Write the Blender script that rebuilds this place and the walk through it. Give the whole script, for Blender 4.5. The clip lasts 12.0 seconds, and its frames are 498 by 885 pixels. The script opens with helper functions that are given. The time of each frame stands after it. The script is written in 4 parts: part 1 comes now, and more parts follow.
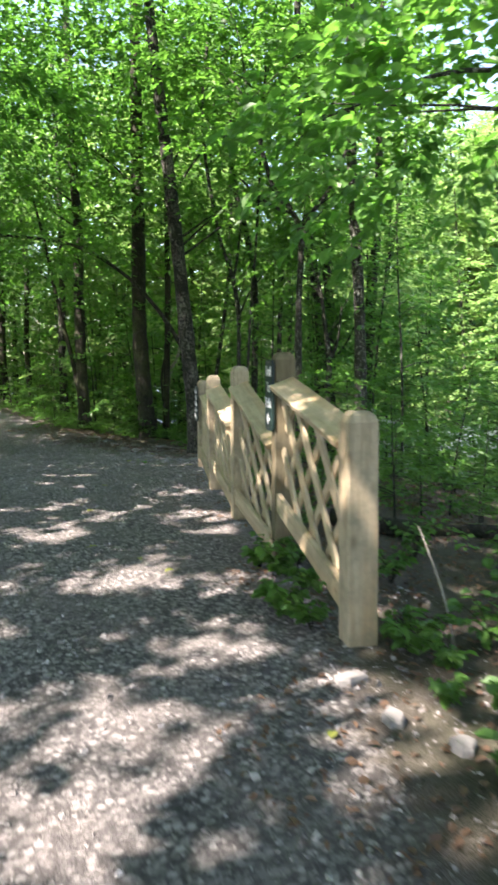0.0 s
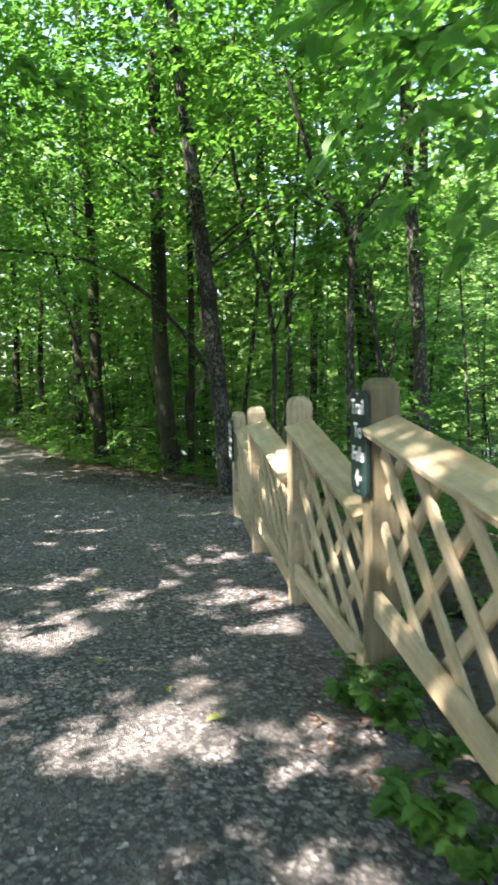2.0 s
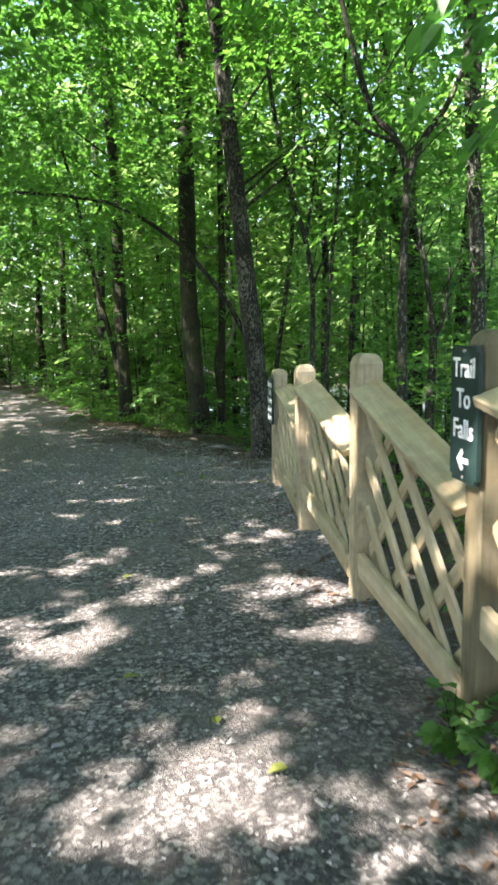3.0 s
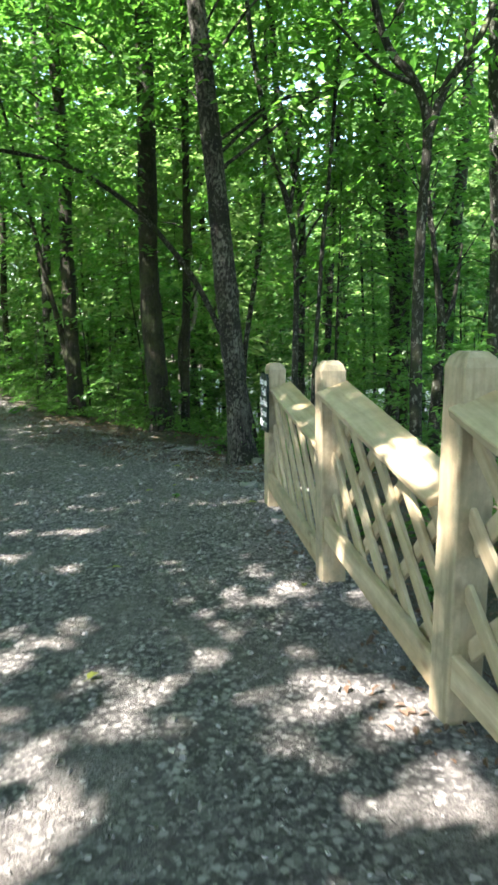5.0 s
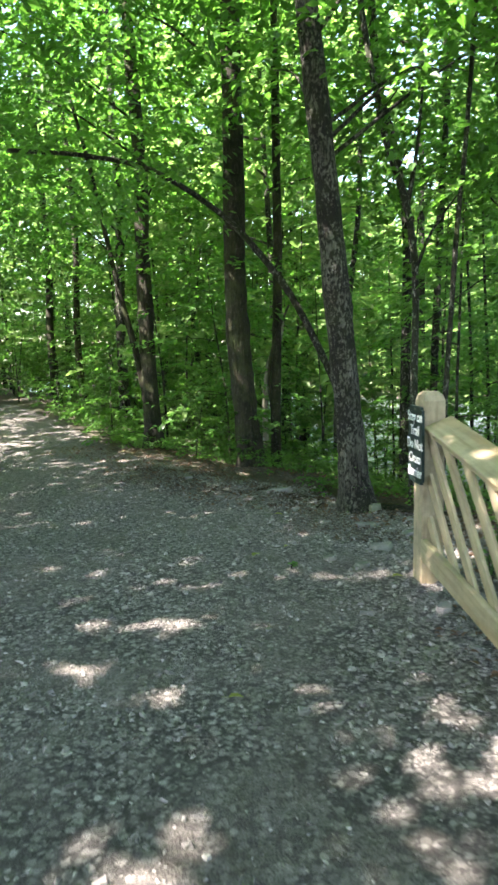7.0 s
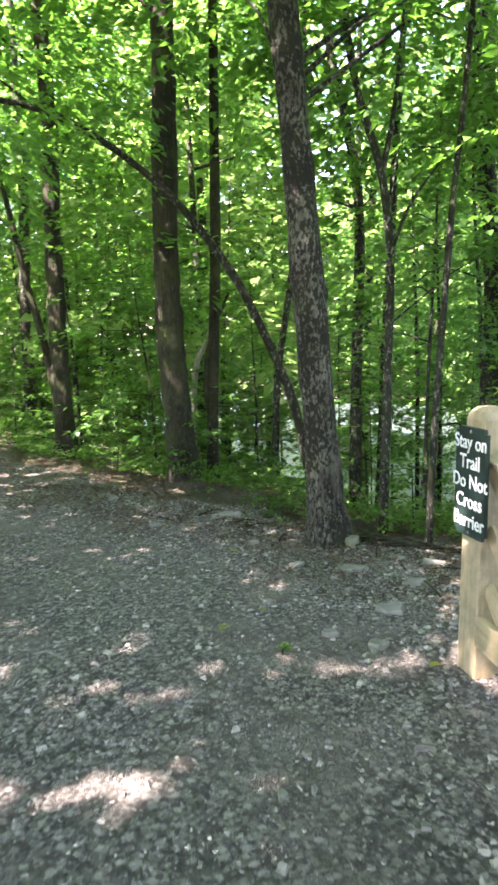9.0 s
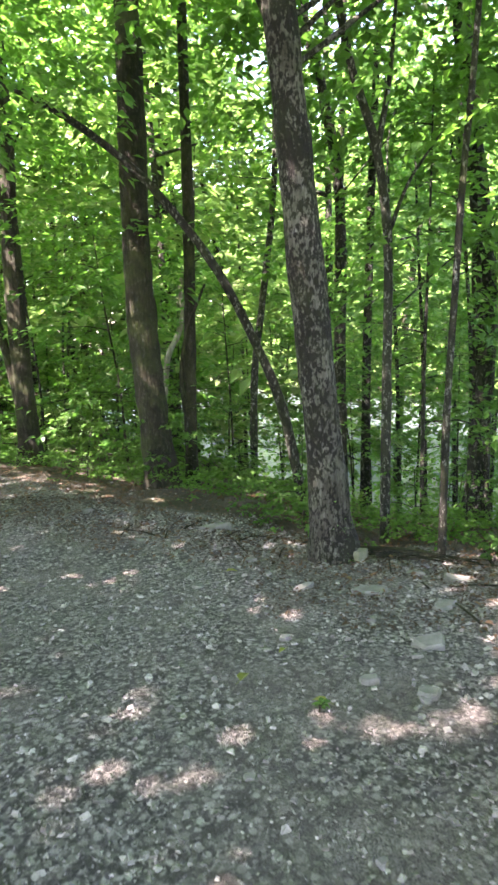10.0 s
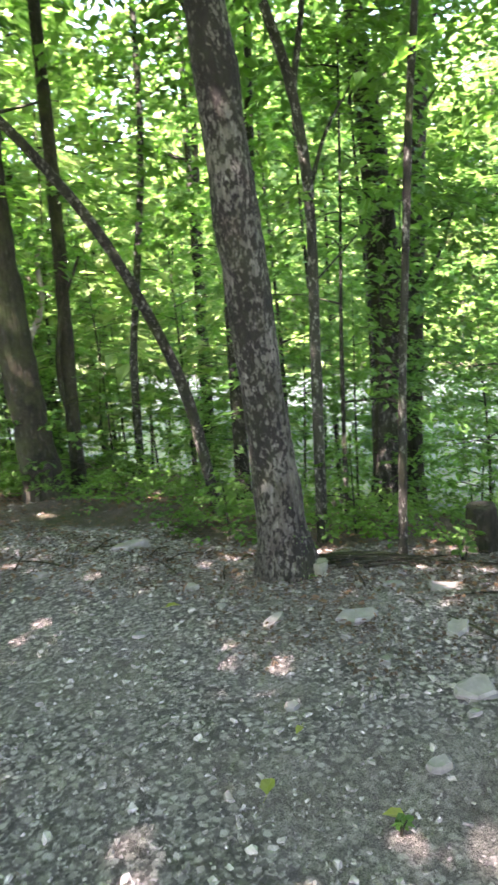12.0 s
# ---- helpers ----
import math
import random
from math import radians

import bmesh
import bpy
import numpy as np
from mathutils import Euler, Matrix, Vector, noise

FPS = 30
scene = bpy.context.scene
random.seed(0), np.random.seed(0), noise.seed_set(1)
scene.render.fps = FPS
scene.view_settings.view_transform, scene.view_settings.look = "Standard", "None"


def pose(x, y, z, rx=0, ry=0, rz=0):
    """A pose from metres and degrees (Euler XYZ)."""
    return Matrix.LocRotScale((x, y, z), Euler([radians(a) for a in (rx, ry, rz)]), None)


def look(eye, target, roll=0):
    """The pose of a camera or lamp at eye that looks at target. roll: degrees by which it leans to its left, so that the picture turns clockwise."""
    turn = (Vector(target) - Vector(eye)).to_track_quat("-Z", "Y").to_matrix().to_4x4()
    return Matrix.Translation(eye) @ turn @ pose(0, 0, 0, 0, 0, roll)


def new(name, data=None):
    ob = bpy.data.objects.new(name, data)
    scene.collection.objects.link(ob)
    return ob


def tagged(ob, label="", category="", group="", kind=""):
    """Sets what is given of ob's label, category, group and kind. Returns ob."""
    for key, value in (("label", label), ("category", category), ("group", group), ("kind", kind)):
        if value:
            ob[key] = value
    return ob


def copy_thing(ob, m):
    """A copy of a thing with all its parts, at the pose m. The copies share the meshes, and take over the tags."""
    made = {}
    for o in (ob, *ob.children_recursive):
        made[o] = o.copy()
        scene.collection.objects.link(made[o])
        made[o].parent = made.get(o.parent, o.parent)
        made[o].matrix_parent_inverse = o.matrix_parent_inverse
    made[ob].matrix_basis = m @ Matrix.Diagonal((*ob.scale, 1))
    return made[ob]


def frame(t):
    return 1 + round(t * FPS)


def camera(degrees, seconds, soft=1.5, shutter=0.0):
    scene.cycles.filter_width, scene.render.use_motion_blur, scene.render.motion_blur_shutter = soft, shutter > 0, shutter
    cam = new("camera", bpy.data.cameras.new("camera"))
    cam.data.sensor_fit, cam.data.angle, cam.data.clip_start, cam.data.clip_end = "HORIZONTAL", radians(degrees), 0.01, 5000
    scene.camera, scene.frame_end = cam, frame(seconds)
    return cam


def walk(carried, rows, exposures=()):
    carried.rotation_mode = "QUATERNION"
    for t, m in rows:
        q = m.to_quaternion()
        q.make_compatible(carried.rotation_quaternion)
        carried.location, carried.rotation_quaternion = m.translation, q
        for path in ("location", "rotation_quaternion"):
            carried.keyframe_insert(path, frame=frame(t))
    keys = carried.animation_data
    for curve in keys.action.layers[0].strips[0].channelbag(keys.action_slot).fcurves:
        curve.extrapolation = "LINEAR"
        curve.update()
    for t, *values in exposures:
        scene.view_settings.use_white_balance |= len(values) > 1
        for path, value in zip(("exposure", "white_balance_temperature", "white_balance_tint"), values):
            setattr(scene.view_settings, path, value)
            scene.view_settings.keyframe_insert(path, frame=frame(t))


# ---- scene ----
cam = camera(38.8, 12.0, soft=2.8, shutter=0.5)
EXPO = 2.5
METRES, EYE, TILT, LEAN, TURN = 9.0, 1.5, 0.0, 0.0, -3.0
ROWS = [
    (0.0, 0.0, 0.0, 0.0, -0.06, -6.73, 0.47),
    (0.5, -0.0157, 0.0537, 0.0018, 1.41, -5.79, 1.08),
    (1.0, -0.0184, 0.105, 0.0023, 1.23, -5.62, 1.39),
    (1.5, -0.0261, 0.153, 0.0032, -0.35, -5.09, 1.3),
    (2.0, -0.0327, 0.1953, 0.0046, 1.49, -4.84, 1.45),
    (2.5, -0.0445, 0.2394, 0.0044, 3.48, -6.57, 1.38),
    (4.5, -0.0885, 0.4063, 0.0052, 2.44, -9.99, 0.61),
    (5.0, -0.1029, 0.4477, 0.0054, -0.7, -9.68, 0.57),
    (5.5, -0.1099, 0.4891, 0.0036, -1.48, -8.05, 0.97),
    (6.0, -0.1238, 0.5288, 0.0041, 0.37, -6.65, 1.53),
    (6.5, -0.1384, 0.5687, 0.0029, 4.7, -7.1, 1.82),
    (8.5, -0.1984, 0.7309, 0.003, 0.62, -8.99, 0.83),
    (9.0, -0.2028, 0.7719, 0.0014, -2.72, -8.3, 0.87),
    (9.5, -0.2197, 0.808, 0.0036, -4.78, -8.37, 1.41),
    (10.0, -0.2278, 0.8403, 0.0033, -6.14, -8.91, 1.9),
    (10.5, -0.2375, 0.8742, 0.0042, -7.96, -9.38, 2.36),
    (11.0, -0.2502, 0.9065, 0.0039, -11.06, -9.77, 2.63),
    (11.5, -0.2569, 0.9339, 0.0044, -13.65, -10.41, 3.39),
    (12.0, -0.2686, 0.9573, 0.0028, -18.85, -11.18, 4.07),
]
walk(cam, [(t, pose(0, 0, EYE, TILT, LEAN, TURN) @ pose(METRES * x, METRES * y, METRES * z, 90 + pitch, roll, yaw)) for t, x, y, z, yaw, pitch, roll in ROWS],
     exposures=[(t, EXPO + e, warm, tint) for t, e, warm, tint in ((0.0, 0.27, 7100, 20), (2.5, 0.53, 7000, 16), (4.5, 0.7, 6850, 14), (6.0, 0.66, 6700, 3), (6.5, 0.78, 6900, 9), (8.5, 1.4, 7400, 25), (10.0, 1.68, 7350, 32), (12.0, 1.88, 7300, 36))])


# ---- light ----
SUN_EL = radians(52)
SUN_DIR = Vector((-0.87 * math.cos(SUN_EL), -0.49 * math.cos(SUN_EL), math.sin(SUN_EL))).normalized()
world = bpy.data.worlds.new("world")
scene.world = world
world.use_nodes = True
wn = world.node_tree
sky = wn.nodes.new("ShaderNodeTexSky")
sky.sky_type = "NISHITA"
sky.sun_disc = False
sky.sun_elevation = SUN_EL
sky.sun_rotation = math.atan2(SUN_DIR.x, SUN_DIR.y)
wn.links.new(sky.outputs[0], wn.nodes["Background"].inputs[0])
wn.nodes["Background"].inputs[1].default_value = 0.105
sun_data = bpy.data.lights.new("sun", "SUN")
sun_data.energy, sun_data.angle, sun_data.color = 5.0, radians(0.53), (1.0, 0.95, 0.94)
sun = new("sun", sun_data)
sun.matrix_world = look(SUN_DIR * 60, (0, 0, 0))


# ---- materials ----
def material(name, rough=0.8):
    m = bpy.data.materials.new(name)
    m.use_nodes = True
    b = m.node_tree.nodes["Principled BSDF"]
    b.inputs["Roughness"].default_value = rough
    b.inputs["Specular IOR Level"].default_value = 0.3
    return m, m.node_tree, b


def node(nt, kind, **inputs):
    n = nt.nodes.new(kind)
    for key, value in inputs.items():
        n.inputs[key.replace("_", " ")].default_value = value
    return n


def ramp(nt, fac, stops):
    r = nt.nodes.new("ShaderNodeValToRGB")
    while len(r.color_ramp.elements) < len(stops):
        r.color_ramp.elements.new(0.5)
    for e, (p, c) in zip(r.color_ramp.elements, stops):
        e.position, e.color = p, (*c, 1)
    nt.links.new(fac, r.inputs[0])
    return r.outputs[0]


def mixed(nt, fac, a, b, mode="MIX"):
    m = nt.nodes.new("ShaderNodeMix")
    m.data_type, m.blend_type = "RGBA", mode
    for s, v in ((0, fac), (6, a), (7, b)):
        if isinstance(v, (int, float)):
            m.inputs[s].default_value = v
        elif isinstance(v, tuple):
            m.inputs[s].default_value = (*v, 1)
        else:
            nt.links.new(v, m.inputs[s])
    return m.outputs[2]


def coords(nt, scale=(1, 1, 1), space="Object"):
    c, m = nt.nodes.new("ShaderNodeTexCoord"), nt.nodes.new("ShaderNodeMapping")
    m.inputs["Scale"].default_value = scale
    nt.links.new(c.outputs[space], m.inputs[0])
    return m.outputs[0]


def textured(nt, kind, vec, **inputs):
    n = node(nt, kind, **inputs)
    nt.links.new(vec, n.inputs["Vector"])
    return n


def bumped(nt, bsdf, height, strength, distance):
    b = node(nt, "ShaderNodeBump", Strength=strength, Distance=distance)
    nt.links.new(height, b.inputs["Height"])
    nt.links.new(b.outputs[0], bsdf.inputs["Normal"])
    return b


def leaf_material(name, dark, light, glow, gloss=0.35):
    """A thin leaf: light from above shows through it."""
    m, nt, b = material(name, 0.45)
    g = nt.nodes.new("ShaderNodeNewGeometry")
    col = ramp(nt, g.outputs["Random Per Island"], [(0.0, dark), (0.55, tuple((p + q) / 2 for p, q in zip(dark, light))), (1.0, light)])
    big = textured(nt, "ShaderNodeTexNoise", coords(nt, (0.6, 0.6, 0.6)), Scale=1.0, Detail=2.0)
    col = mixed(nt, 0.5, col, ramp(nt, big.outputs[0], [(0.3, dark), (0.7, light)]))
    nt.links.new(col, b.inputs["Base Color"])
    b.inputs["Specular IOR Level"].default_value = gloss
    t = nt.nodes.new("ShaderNodeBsdfTranslucent")
    nt.links.new(mixed(nt, 1.0, col, glow, "MULTIPLY"), t.inputs[0])
    a = node(nt, "ShaderNodeMixShader", Fac=0.45)
    nt.links.new(b.outputs[0], a.inputs[1])
    nt.links.new(t.outputs[0], a.inputs[2])
    nt.links.new(a.outputs[0], nt.nodes["Material Output"].inputs[0])
    return m


LEAF_CANOPY = leaf_material("leaf_canopy", (0.030, 0.088, 0.026), (0.095, 0.205, 0.045), (2.05, 2.4, 1.2))
LEAF_UNDER = leaf_material("leaf_understory", (0.034, 0.105, 0.034), (0.115, 0.245, 0.057), (2.05, 2.4, 1.2))
# paler than the near leaves: the far woods' sunlit brightness is in the colour
LEAF_FAR_LIT = leaf_material("leaf_far_lit", (0.09, 0.165, 0.058), (0.225, 0.335, 0.11), (1.9, 2.1, 1.6))
LEAF_LOW = leaf_material("leaf_low", (0.034, 0.095, 0.024), (0.09, 0.195, 0.04), (1.9, 2.2, 1.2))
LEAF_FALLEN = leaf_material("leaf_fallen", (0.15, 0.18, 0.04), (0.27, 0.30, 0.07), (1.2, 1.2, 1.0))
LEAF_DEAD = leaf_material("leaf_dead", (0.07, 0.045, 0.03), (0.20, 0.13, 0.085), (1.0, 0.9, 0.7))

LEAF_CHIP = leaf_material("leaf_crumbs", (0.022, 0.016, 0.011), (0.11, 0.075, 0.05), (1.0, 0.9, 0.7))


def bark_material(name, dark, mid, pale, spots=0.0, moss=0.0, lichen=0.0):
    m, nt, b = material(name, 0.92)
    v = coords(nt, (1, 1, 0.2))
    ridges = textured(nt, "ShaderNodeTexNoise", v, Scale=55.0, Detail=8.0, Roughness=0.75)
    plates = textured(nt, "ShaderNodeTexVoronoi", v, Scale=26.0, Randomness=1.0)
    col = ramp(nt, ridges.outputs[0], [(0.36, dark), (0.5, mid), (0.64, pale)])
    crack = ramp(nt, plates.outputs["Distance"], [(0.3, (0, 0, 0)), (0.75, (0.7, 0.7, 0.7))])
    col = mixed(nt, crack, col, dark)
    blotch = textured(nt, "ShaderNodeTexNoise", coords(nt, (1, 1, 0.6)), Scale=4.0, Detail=5.0, Roughness=0.65)
    col = mixed(nt, 0.4, col, ramp(nt, blotch.outputs[0], [(0.38, dark), (0.62, pale)]))
    if spots:
        s = textured(nt, "ShaderNodeTexNoise", coords(nt, (1, 1, 0.55)), Scale=38.0, Detail=6.0, Roughness=0.66)
        wide = textured(nt, "ShaderNodeTexNoise", coords(nt, (1, 1, 0.5)), Scale=4.0, Detail=3.0)
        both = nt.nodes.new("ShaderNodeMath")
        both.operation = "MULTIPLY_ADD"
        nt.links.new(wide.outputs[0], both.inputs[0])
        both.inputs[1].default_value = 0.45
        nt.links.new(s.outputs[0], both.inputs[2])
        fac = ramp(nt, both.outputs[0], [(0.675, (0, 0, 0)), (0.735, (spots, spots, spots))])
        col = mixed(nt, fac, col, (dark[0] * 0.3, dark[1] * 0.3, dark[2] * 0.3))
    if lichen:
        s = textured(nt, "ShaderNodeTexNoise", coords(nt, (1, 1, 0.5)), Scale=30.0, Detail=6.0, Roughness=0.72)
        fac = ramp(nt, s.outputs[0], [(0.55, (0, 0, 0)), (0.61, (lichen, lichen, lichen))])
        col = mixed(nt, fac, col, (0.24, 0.25, 0.21))
    if moss:
        s = textured(nt, "ShaderNodeTexNoise", coords(nt), Scale=3.0, Detail=6.0, Roughness=0.65)
        fac = ramp(nt, s.outputs[0], [(0.48, (0, 0, 0)), (0.66, (moss, moss, moss))])
        col = mixed(nt, fac, col, (0.045, 0.062, 0.018))
    nt.links.new(col, b.inputs["Base Color"])
    h = mixed(nt, 0.5, ridges.outputs[0], plates.outputs["Distance"])
    bumped(nt, b, h, 1.0, 0.03)
    return m


BARK_SPOT = bark_material("bark_spotted", (0.022, 0.020, 0.015), (0.072, 0.069, 0.053), (0.185, 0.185, 0.158), spots=0.95, moss=0.2)
BARK_PALE = bark_material("bark_pale", (0.12, 0.11, 0.08), (0.26, 0.24, 0.19), (0.42, 0.40, 0.34))
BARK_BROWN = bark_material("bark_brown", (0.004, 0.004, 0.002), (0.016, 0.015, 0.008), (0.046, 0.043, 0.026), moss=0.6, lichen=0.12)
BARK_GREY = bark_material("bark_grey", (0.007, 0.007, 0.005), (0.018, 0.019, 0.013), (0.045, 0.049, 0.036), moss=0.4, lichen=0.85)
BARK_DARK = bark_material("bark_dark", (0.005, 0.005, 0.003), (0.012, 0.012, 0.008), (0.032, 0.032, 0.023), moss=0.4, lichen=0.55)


def wood_material(name, dark, light, axis, weather=0.25):
    m, nt, b = material(name, 0.75)
    s = [26.0, 26.0, 26.0]
    s[axis] = 2.2
    info = nt.nodes.new("ShaderNodeObjectInfo")
    v = coords(nt, tuple(s))
    shift = nt.nodes.new("ShaderNodeVectorMath")
    shift.operation = "ADD"
    nt.links.new(v, shift.inputs[0])
    times = nt.nodes.new("ShaderNodeMath")
    times.operation = "MULTIPLY"
    times.inputs[1].default_value = 60.0
    nt.links.new(info.outputs["Random"], times.inputs[0])
    nt.links.new(times.outputs[0], shift.inputs[1])
    grain = textured(nt, "ShaderNodeTexNoise", shift.outputs[0], Scale=1.0, Detail=5.0, Roughness=0.6)
    col = ramp(nt, grain.outputs[0], [(0.28, dark), (0.52, tuple(0.4 * p + 0.6 * q for p, q in zip(dark, light))), (0.7, light)])
    knots = textured(nt, "ShaderNodeTexVoronoi", coords(nt, tuple(4.0 if k != axis else 1.7 for k in range(3))), Scale=1.6, Randomness=1.0)
    col = mixed(nt, ramp(nt, knots.outputs["Distance"], [(0.05, (0.75, 0.75, 0.75)), (0.16, (0, 0, 0))]), col, (0.13, 0.085, 0.045))
    heart = textured(nt, "ShaderNodeTexNoise", coords(nt, tuple(5.0 if k != axis else 0.9 for k in range(3))), Scale=1.0, Detail=3.0)
    col = mixed(nt, ramp(nt, heart.outputs[0], [(0.48, (0, 0, 0)), (0.66, (0.6, 0.6, 0.6))]), col, tuple(p * q for p, q in zip(light, (0.86, 0.66, 0.48))))
    stain = textured(nt, "ShaderNodeTexNoise", coords(nt), Scale=7.0, Detail=7.0, Roughness=0.72)
    fac = ramp(nt, stain.outputs[0], [(0.42, (0, 0, 0)), (0.66, (weather, weather, weather))])
    col = mixed(nt, fac, col, (0.165, 0.15, 0.098))
    col = mixed(nt, info.outputs["Random"], col, mixed(nt, 1.0, col, (0.82, 0.84, 0.80), "MULTIPLY"))
    nt.links.new(col, b.inputs["Base Color"])
    bumped(nt, b, grain.outputs[0], 0.35, 0.004)
    return m


WOOD_RAIL = wood_material("pine_board", (0.28, 0.215, 0.125), (0.45, 0.37, 0.245), 0, 0.45)
WOOD_POST = wood_material("pine_post", (0.23, 0.185, 0.115), (0.42, 0.345, 0.235), 2, 0.75)
WOOD_OLD = wood_material("weathered_post", (0.06, 0.05, 0.028), (0.15, 0.125, 0.072), 2, 0.4)

def ground_material():
    m, nt, b = material("ground", 0.95)
    b.inputs["Specular IOR Level"].default_value = 0.15
    v = coords(nt)
    fine = textured(nt, "ShaderNodeTexVoronoi", v, Scale=75.0, Randomness=1.0)
    mid = textured(nt, "ShaderNodeTexVoronoi", v, Scale=27.0, Randomness=1.0)
    grit = textured(nt, "ShaderNodeTexNoise", v, Scale=160.0, Detail=4.0, Roughness=0.7)
    broad = textured(nt, "ShaderNodeTexNoise", v, Scale=1.3, Detail=6.0, Roughness=0.6)
    stone = ramp(nt, fine.outputs["Color"], [(0.1, (0.065, 0.063, 0.062)), (0.5, (0.172, 0.161, 0.149)), (0.95, (0.44, 0.415, 0.38))])
    stone2 = ramp(nt, mid.outputs["Color"], [(0.1, (0.07, 0.068, 0.067)), (0.55, (0.21, 0.196, 0.18)), (0.95, (0.50, 0.475, 0.44))])
    gravel = mixed(nt, ramp(nt, mid.outputs["Distance"], [(0.3, (1, 1, 1)), (0.45, (0, 0, 0))]), stone, stone2)
    gravel = mixed(nt, ramp(nt, mid.outputs["Distance"], [(0.45, (0, 0, 0)), (0.7, (0.8, 0.8, 0.8))]), gravel, (0.06, 0.058, 0.055))
    dirt = ramp(nt, grit.outputs[0], [(0.42, (0.05, 0.046, 0.043)), (0.58, (0.38, 0.35, 0.315))])
    dirt = mixed(nt, ramp(nt, textured(nt, "ShaderNodeTexNoise", v, Scale=5.0, Detail=6.0, Roughness=0.65).outputs[0], [(0.4, (0, 0, 0)), (0.65, (0.65, 0.65, 0.65))]), dirt, (0.085, 0.07, 0.058))
    packed = ramp(nt, broad.outputs[0], [(0.45, (0, 0, 0)), (0.62, (0.62, 0.62, 0.62))])
    gravel = mixed(nt, packed, gravel, dirt)
    soil = ramp(nt, grit.outputs[0], [(0.40, (0.03, 0.025, 0.02)), (0.60, (0.20, 0.172, 0.145))])
    soil = mixed(nt, ramp(nt, broad.outputs[0], [(0.4, (0, 0, 0)), (0.65, (0.7, 0.7, 0.7))]), soil, (0.045, 0.055, 0.022))
    a = nt.nodes.new("ShaderNodeAttribute")
    a.attribute_name = "gravel"
    wob = textured(nt, "ShaderNodeTexNoise", v, Scale=7.0, Detail=5.0, Roughness=0.7)
    s = nt.nodes.new("ShaderNodeMath")
    s.operation = "MULTIPLY_ADD"
    nt.links.new(wob.outputs[0], s.inputs[0])
    s.inputs[1].default_value = 0.9
    s.inputs[2].default_value = -0.45
    t = nt.nodes.new("ShaderNodeMath")
    nt.links.new(a.outputs["Fac"], t.inputs[0])
    nt.links.new(s.outputs[0], t.inputs[1])
    col = mixed(nt, ramp(nt, t.outputs[0], [(0.4, (0, 0, 0)), (0.6, (1, 1, 1))]), soil, gravel)
    nt.links.new(col, b.inputs["Base Color"])
    h = mixed(nt, 0.5, fine.outputs["Distance"], mid.outputs["Distance"])
    bumped(nt, b, mixed(nt, 0.65, h, grit.outputs[0]), 1.0, 0.034)
    return m


GROUND = ground_material()


def stone_material(name, dark, light, scale=14.0):
    m, nt, b = material(name, 0.9)
    g = nt.nodes.new("ShaderNodeNewGeometry")
    n = textured(nt, "ShaderNodeTexNoise", coords(nt), Scale=scale, Detail=6.0, Roughness=0.7)
    col = ramp(nt, n.outputs[0], [(0.3, dark), (0.7, light)])
    col = mixed(nt, 0.6, col, ramp(nt, g.outputs["Random Per Island"], [(0.0, dark), (0.6, tuple(0.7 * p + 0.3 * q for p, q in zip(dark, light))), (1.0, light)]))
    nt.links.new(col, b.inputs["Base Color"])
    bumped(nt, b, n.outputs[0], 0.6, 0.01)
    return m


STONE = stone_material("stone", (0.10, 0.097, 0.09), (0.34, 0.327, 0.30))
STONE_MOSS = stone_material("mossy_stone", (0.10, 0.11, 0.06), (0.30, 0.295, 0.25), 11.0)
PEBBLE = stone_material("pebble", (0.037, 0.034, 0.031), (0.43, 0.405, 0.375), 40.0)

SIGN_GREEN, _nt, _b = material("sign_board", 0.45)
_n = textured(_nt, "ShaderNodeTexNoise", coords(_nt), Scale=25.0, Detail=4.0)
_nt.links.new(ramp(_nt, _n.outputs[0], [(0.3, (0.008, 0.02, 0.018)), (0.7, (0.014, 0.032, 0.028))]), _b.inputs["Base Color"])
SIGN_WHITE, _nt, _b = material("sign_letters", 0.6)
_n = textured(_nt, "ShaderNodeTexNoise", coords(_nt), Scale=60.0, Detail=4.0)
_nt.links.new(ramp(_nt, _n.outputs[0], [(0.3, (0.55, 0.56, 0.55)), (0.6, (0.78, 0.78, 0.77))]), _b.inputs["Base Color"])
WATER, _nt, _b = material("water", 0.3)
_b.inputs["Base Color"].default_value = (0.06, 0.08, 0.085, 1)
_b.inputs["Specular IOR Level"].default_value = 0.3
_n = textured(_nt, "ShaderNodeTexNoise", coords(_nt, (1, 1, 1)), Scale=3.0, Detail=5.0)
bumped(_nt, _b, _n.outputs[0], 0.5, 0.08)


# ---- mesh helpers ----
def array_mesh(name, verts, faces, mat, smooth=False):
    """A mesh from numpy arrays; every face has the same number of corners."""
    me = bpy.data.meshes.new(name)
    n, k = faces.shape
    me.vertices.add(len(verts))
    me.vertices.foreach_set("co", np.ascontiguousarray(verts, dtype=np.float32).ravel())
    me.loops.add(n * k)
    me.loops.foreach_set("vertex_index", np.ascontiguousarray(faces, dtype=np.int32).ravel())
    me.polygons.add(n)
    me.polygons.foreach_set("loop_start", np.arange(0, n * k, k, dtype=np.int32))
    me.polygons.foreach_set("use_smooth", np.full(n, smooth))
    me.update(calc_edges=True)
    me.materials.append(mat)
    return me


def thing(name, label, category, place=(0, 0, 0), group=""):
    ob = new(name)
    ob.empty_display_size = 0.1
    ob.location = place
    return tagged(ob, label, category, group)


def hang(name, me, parent, label="", m=None):
    ob = new(name, me)
    ob.parent = parent
    if m is not None:
        ob.matrix_basis = m
    return tagged(ob, label)


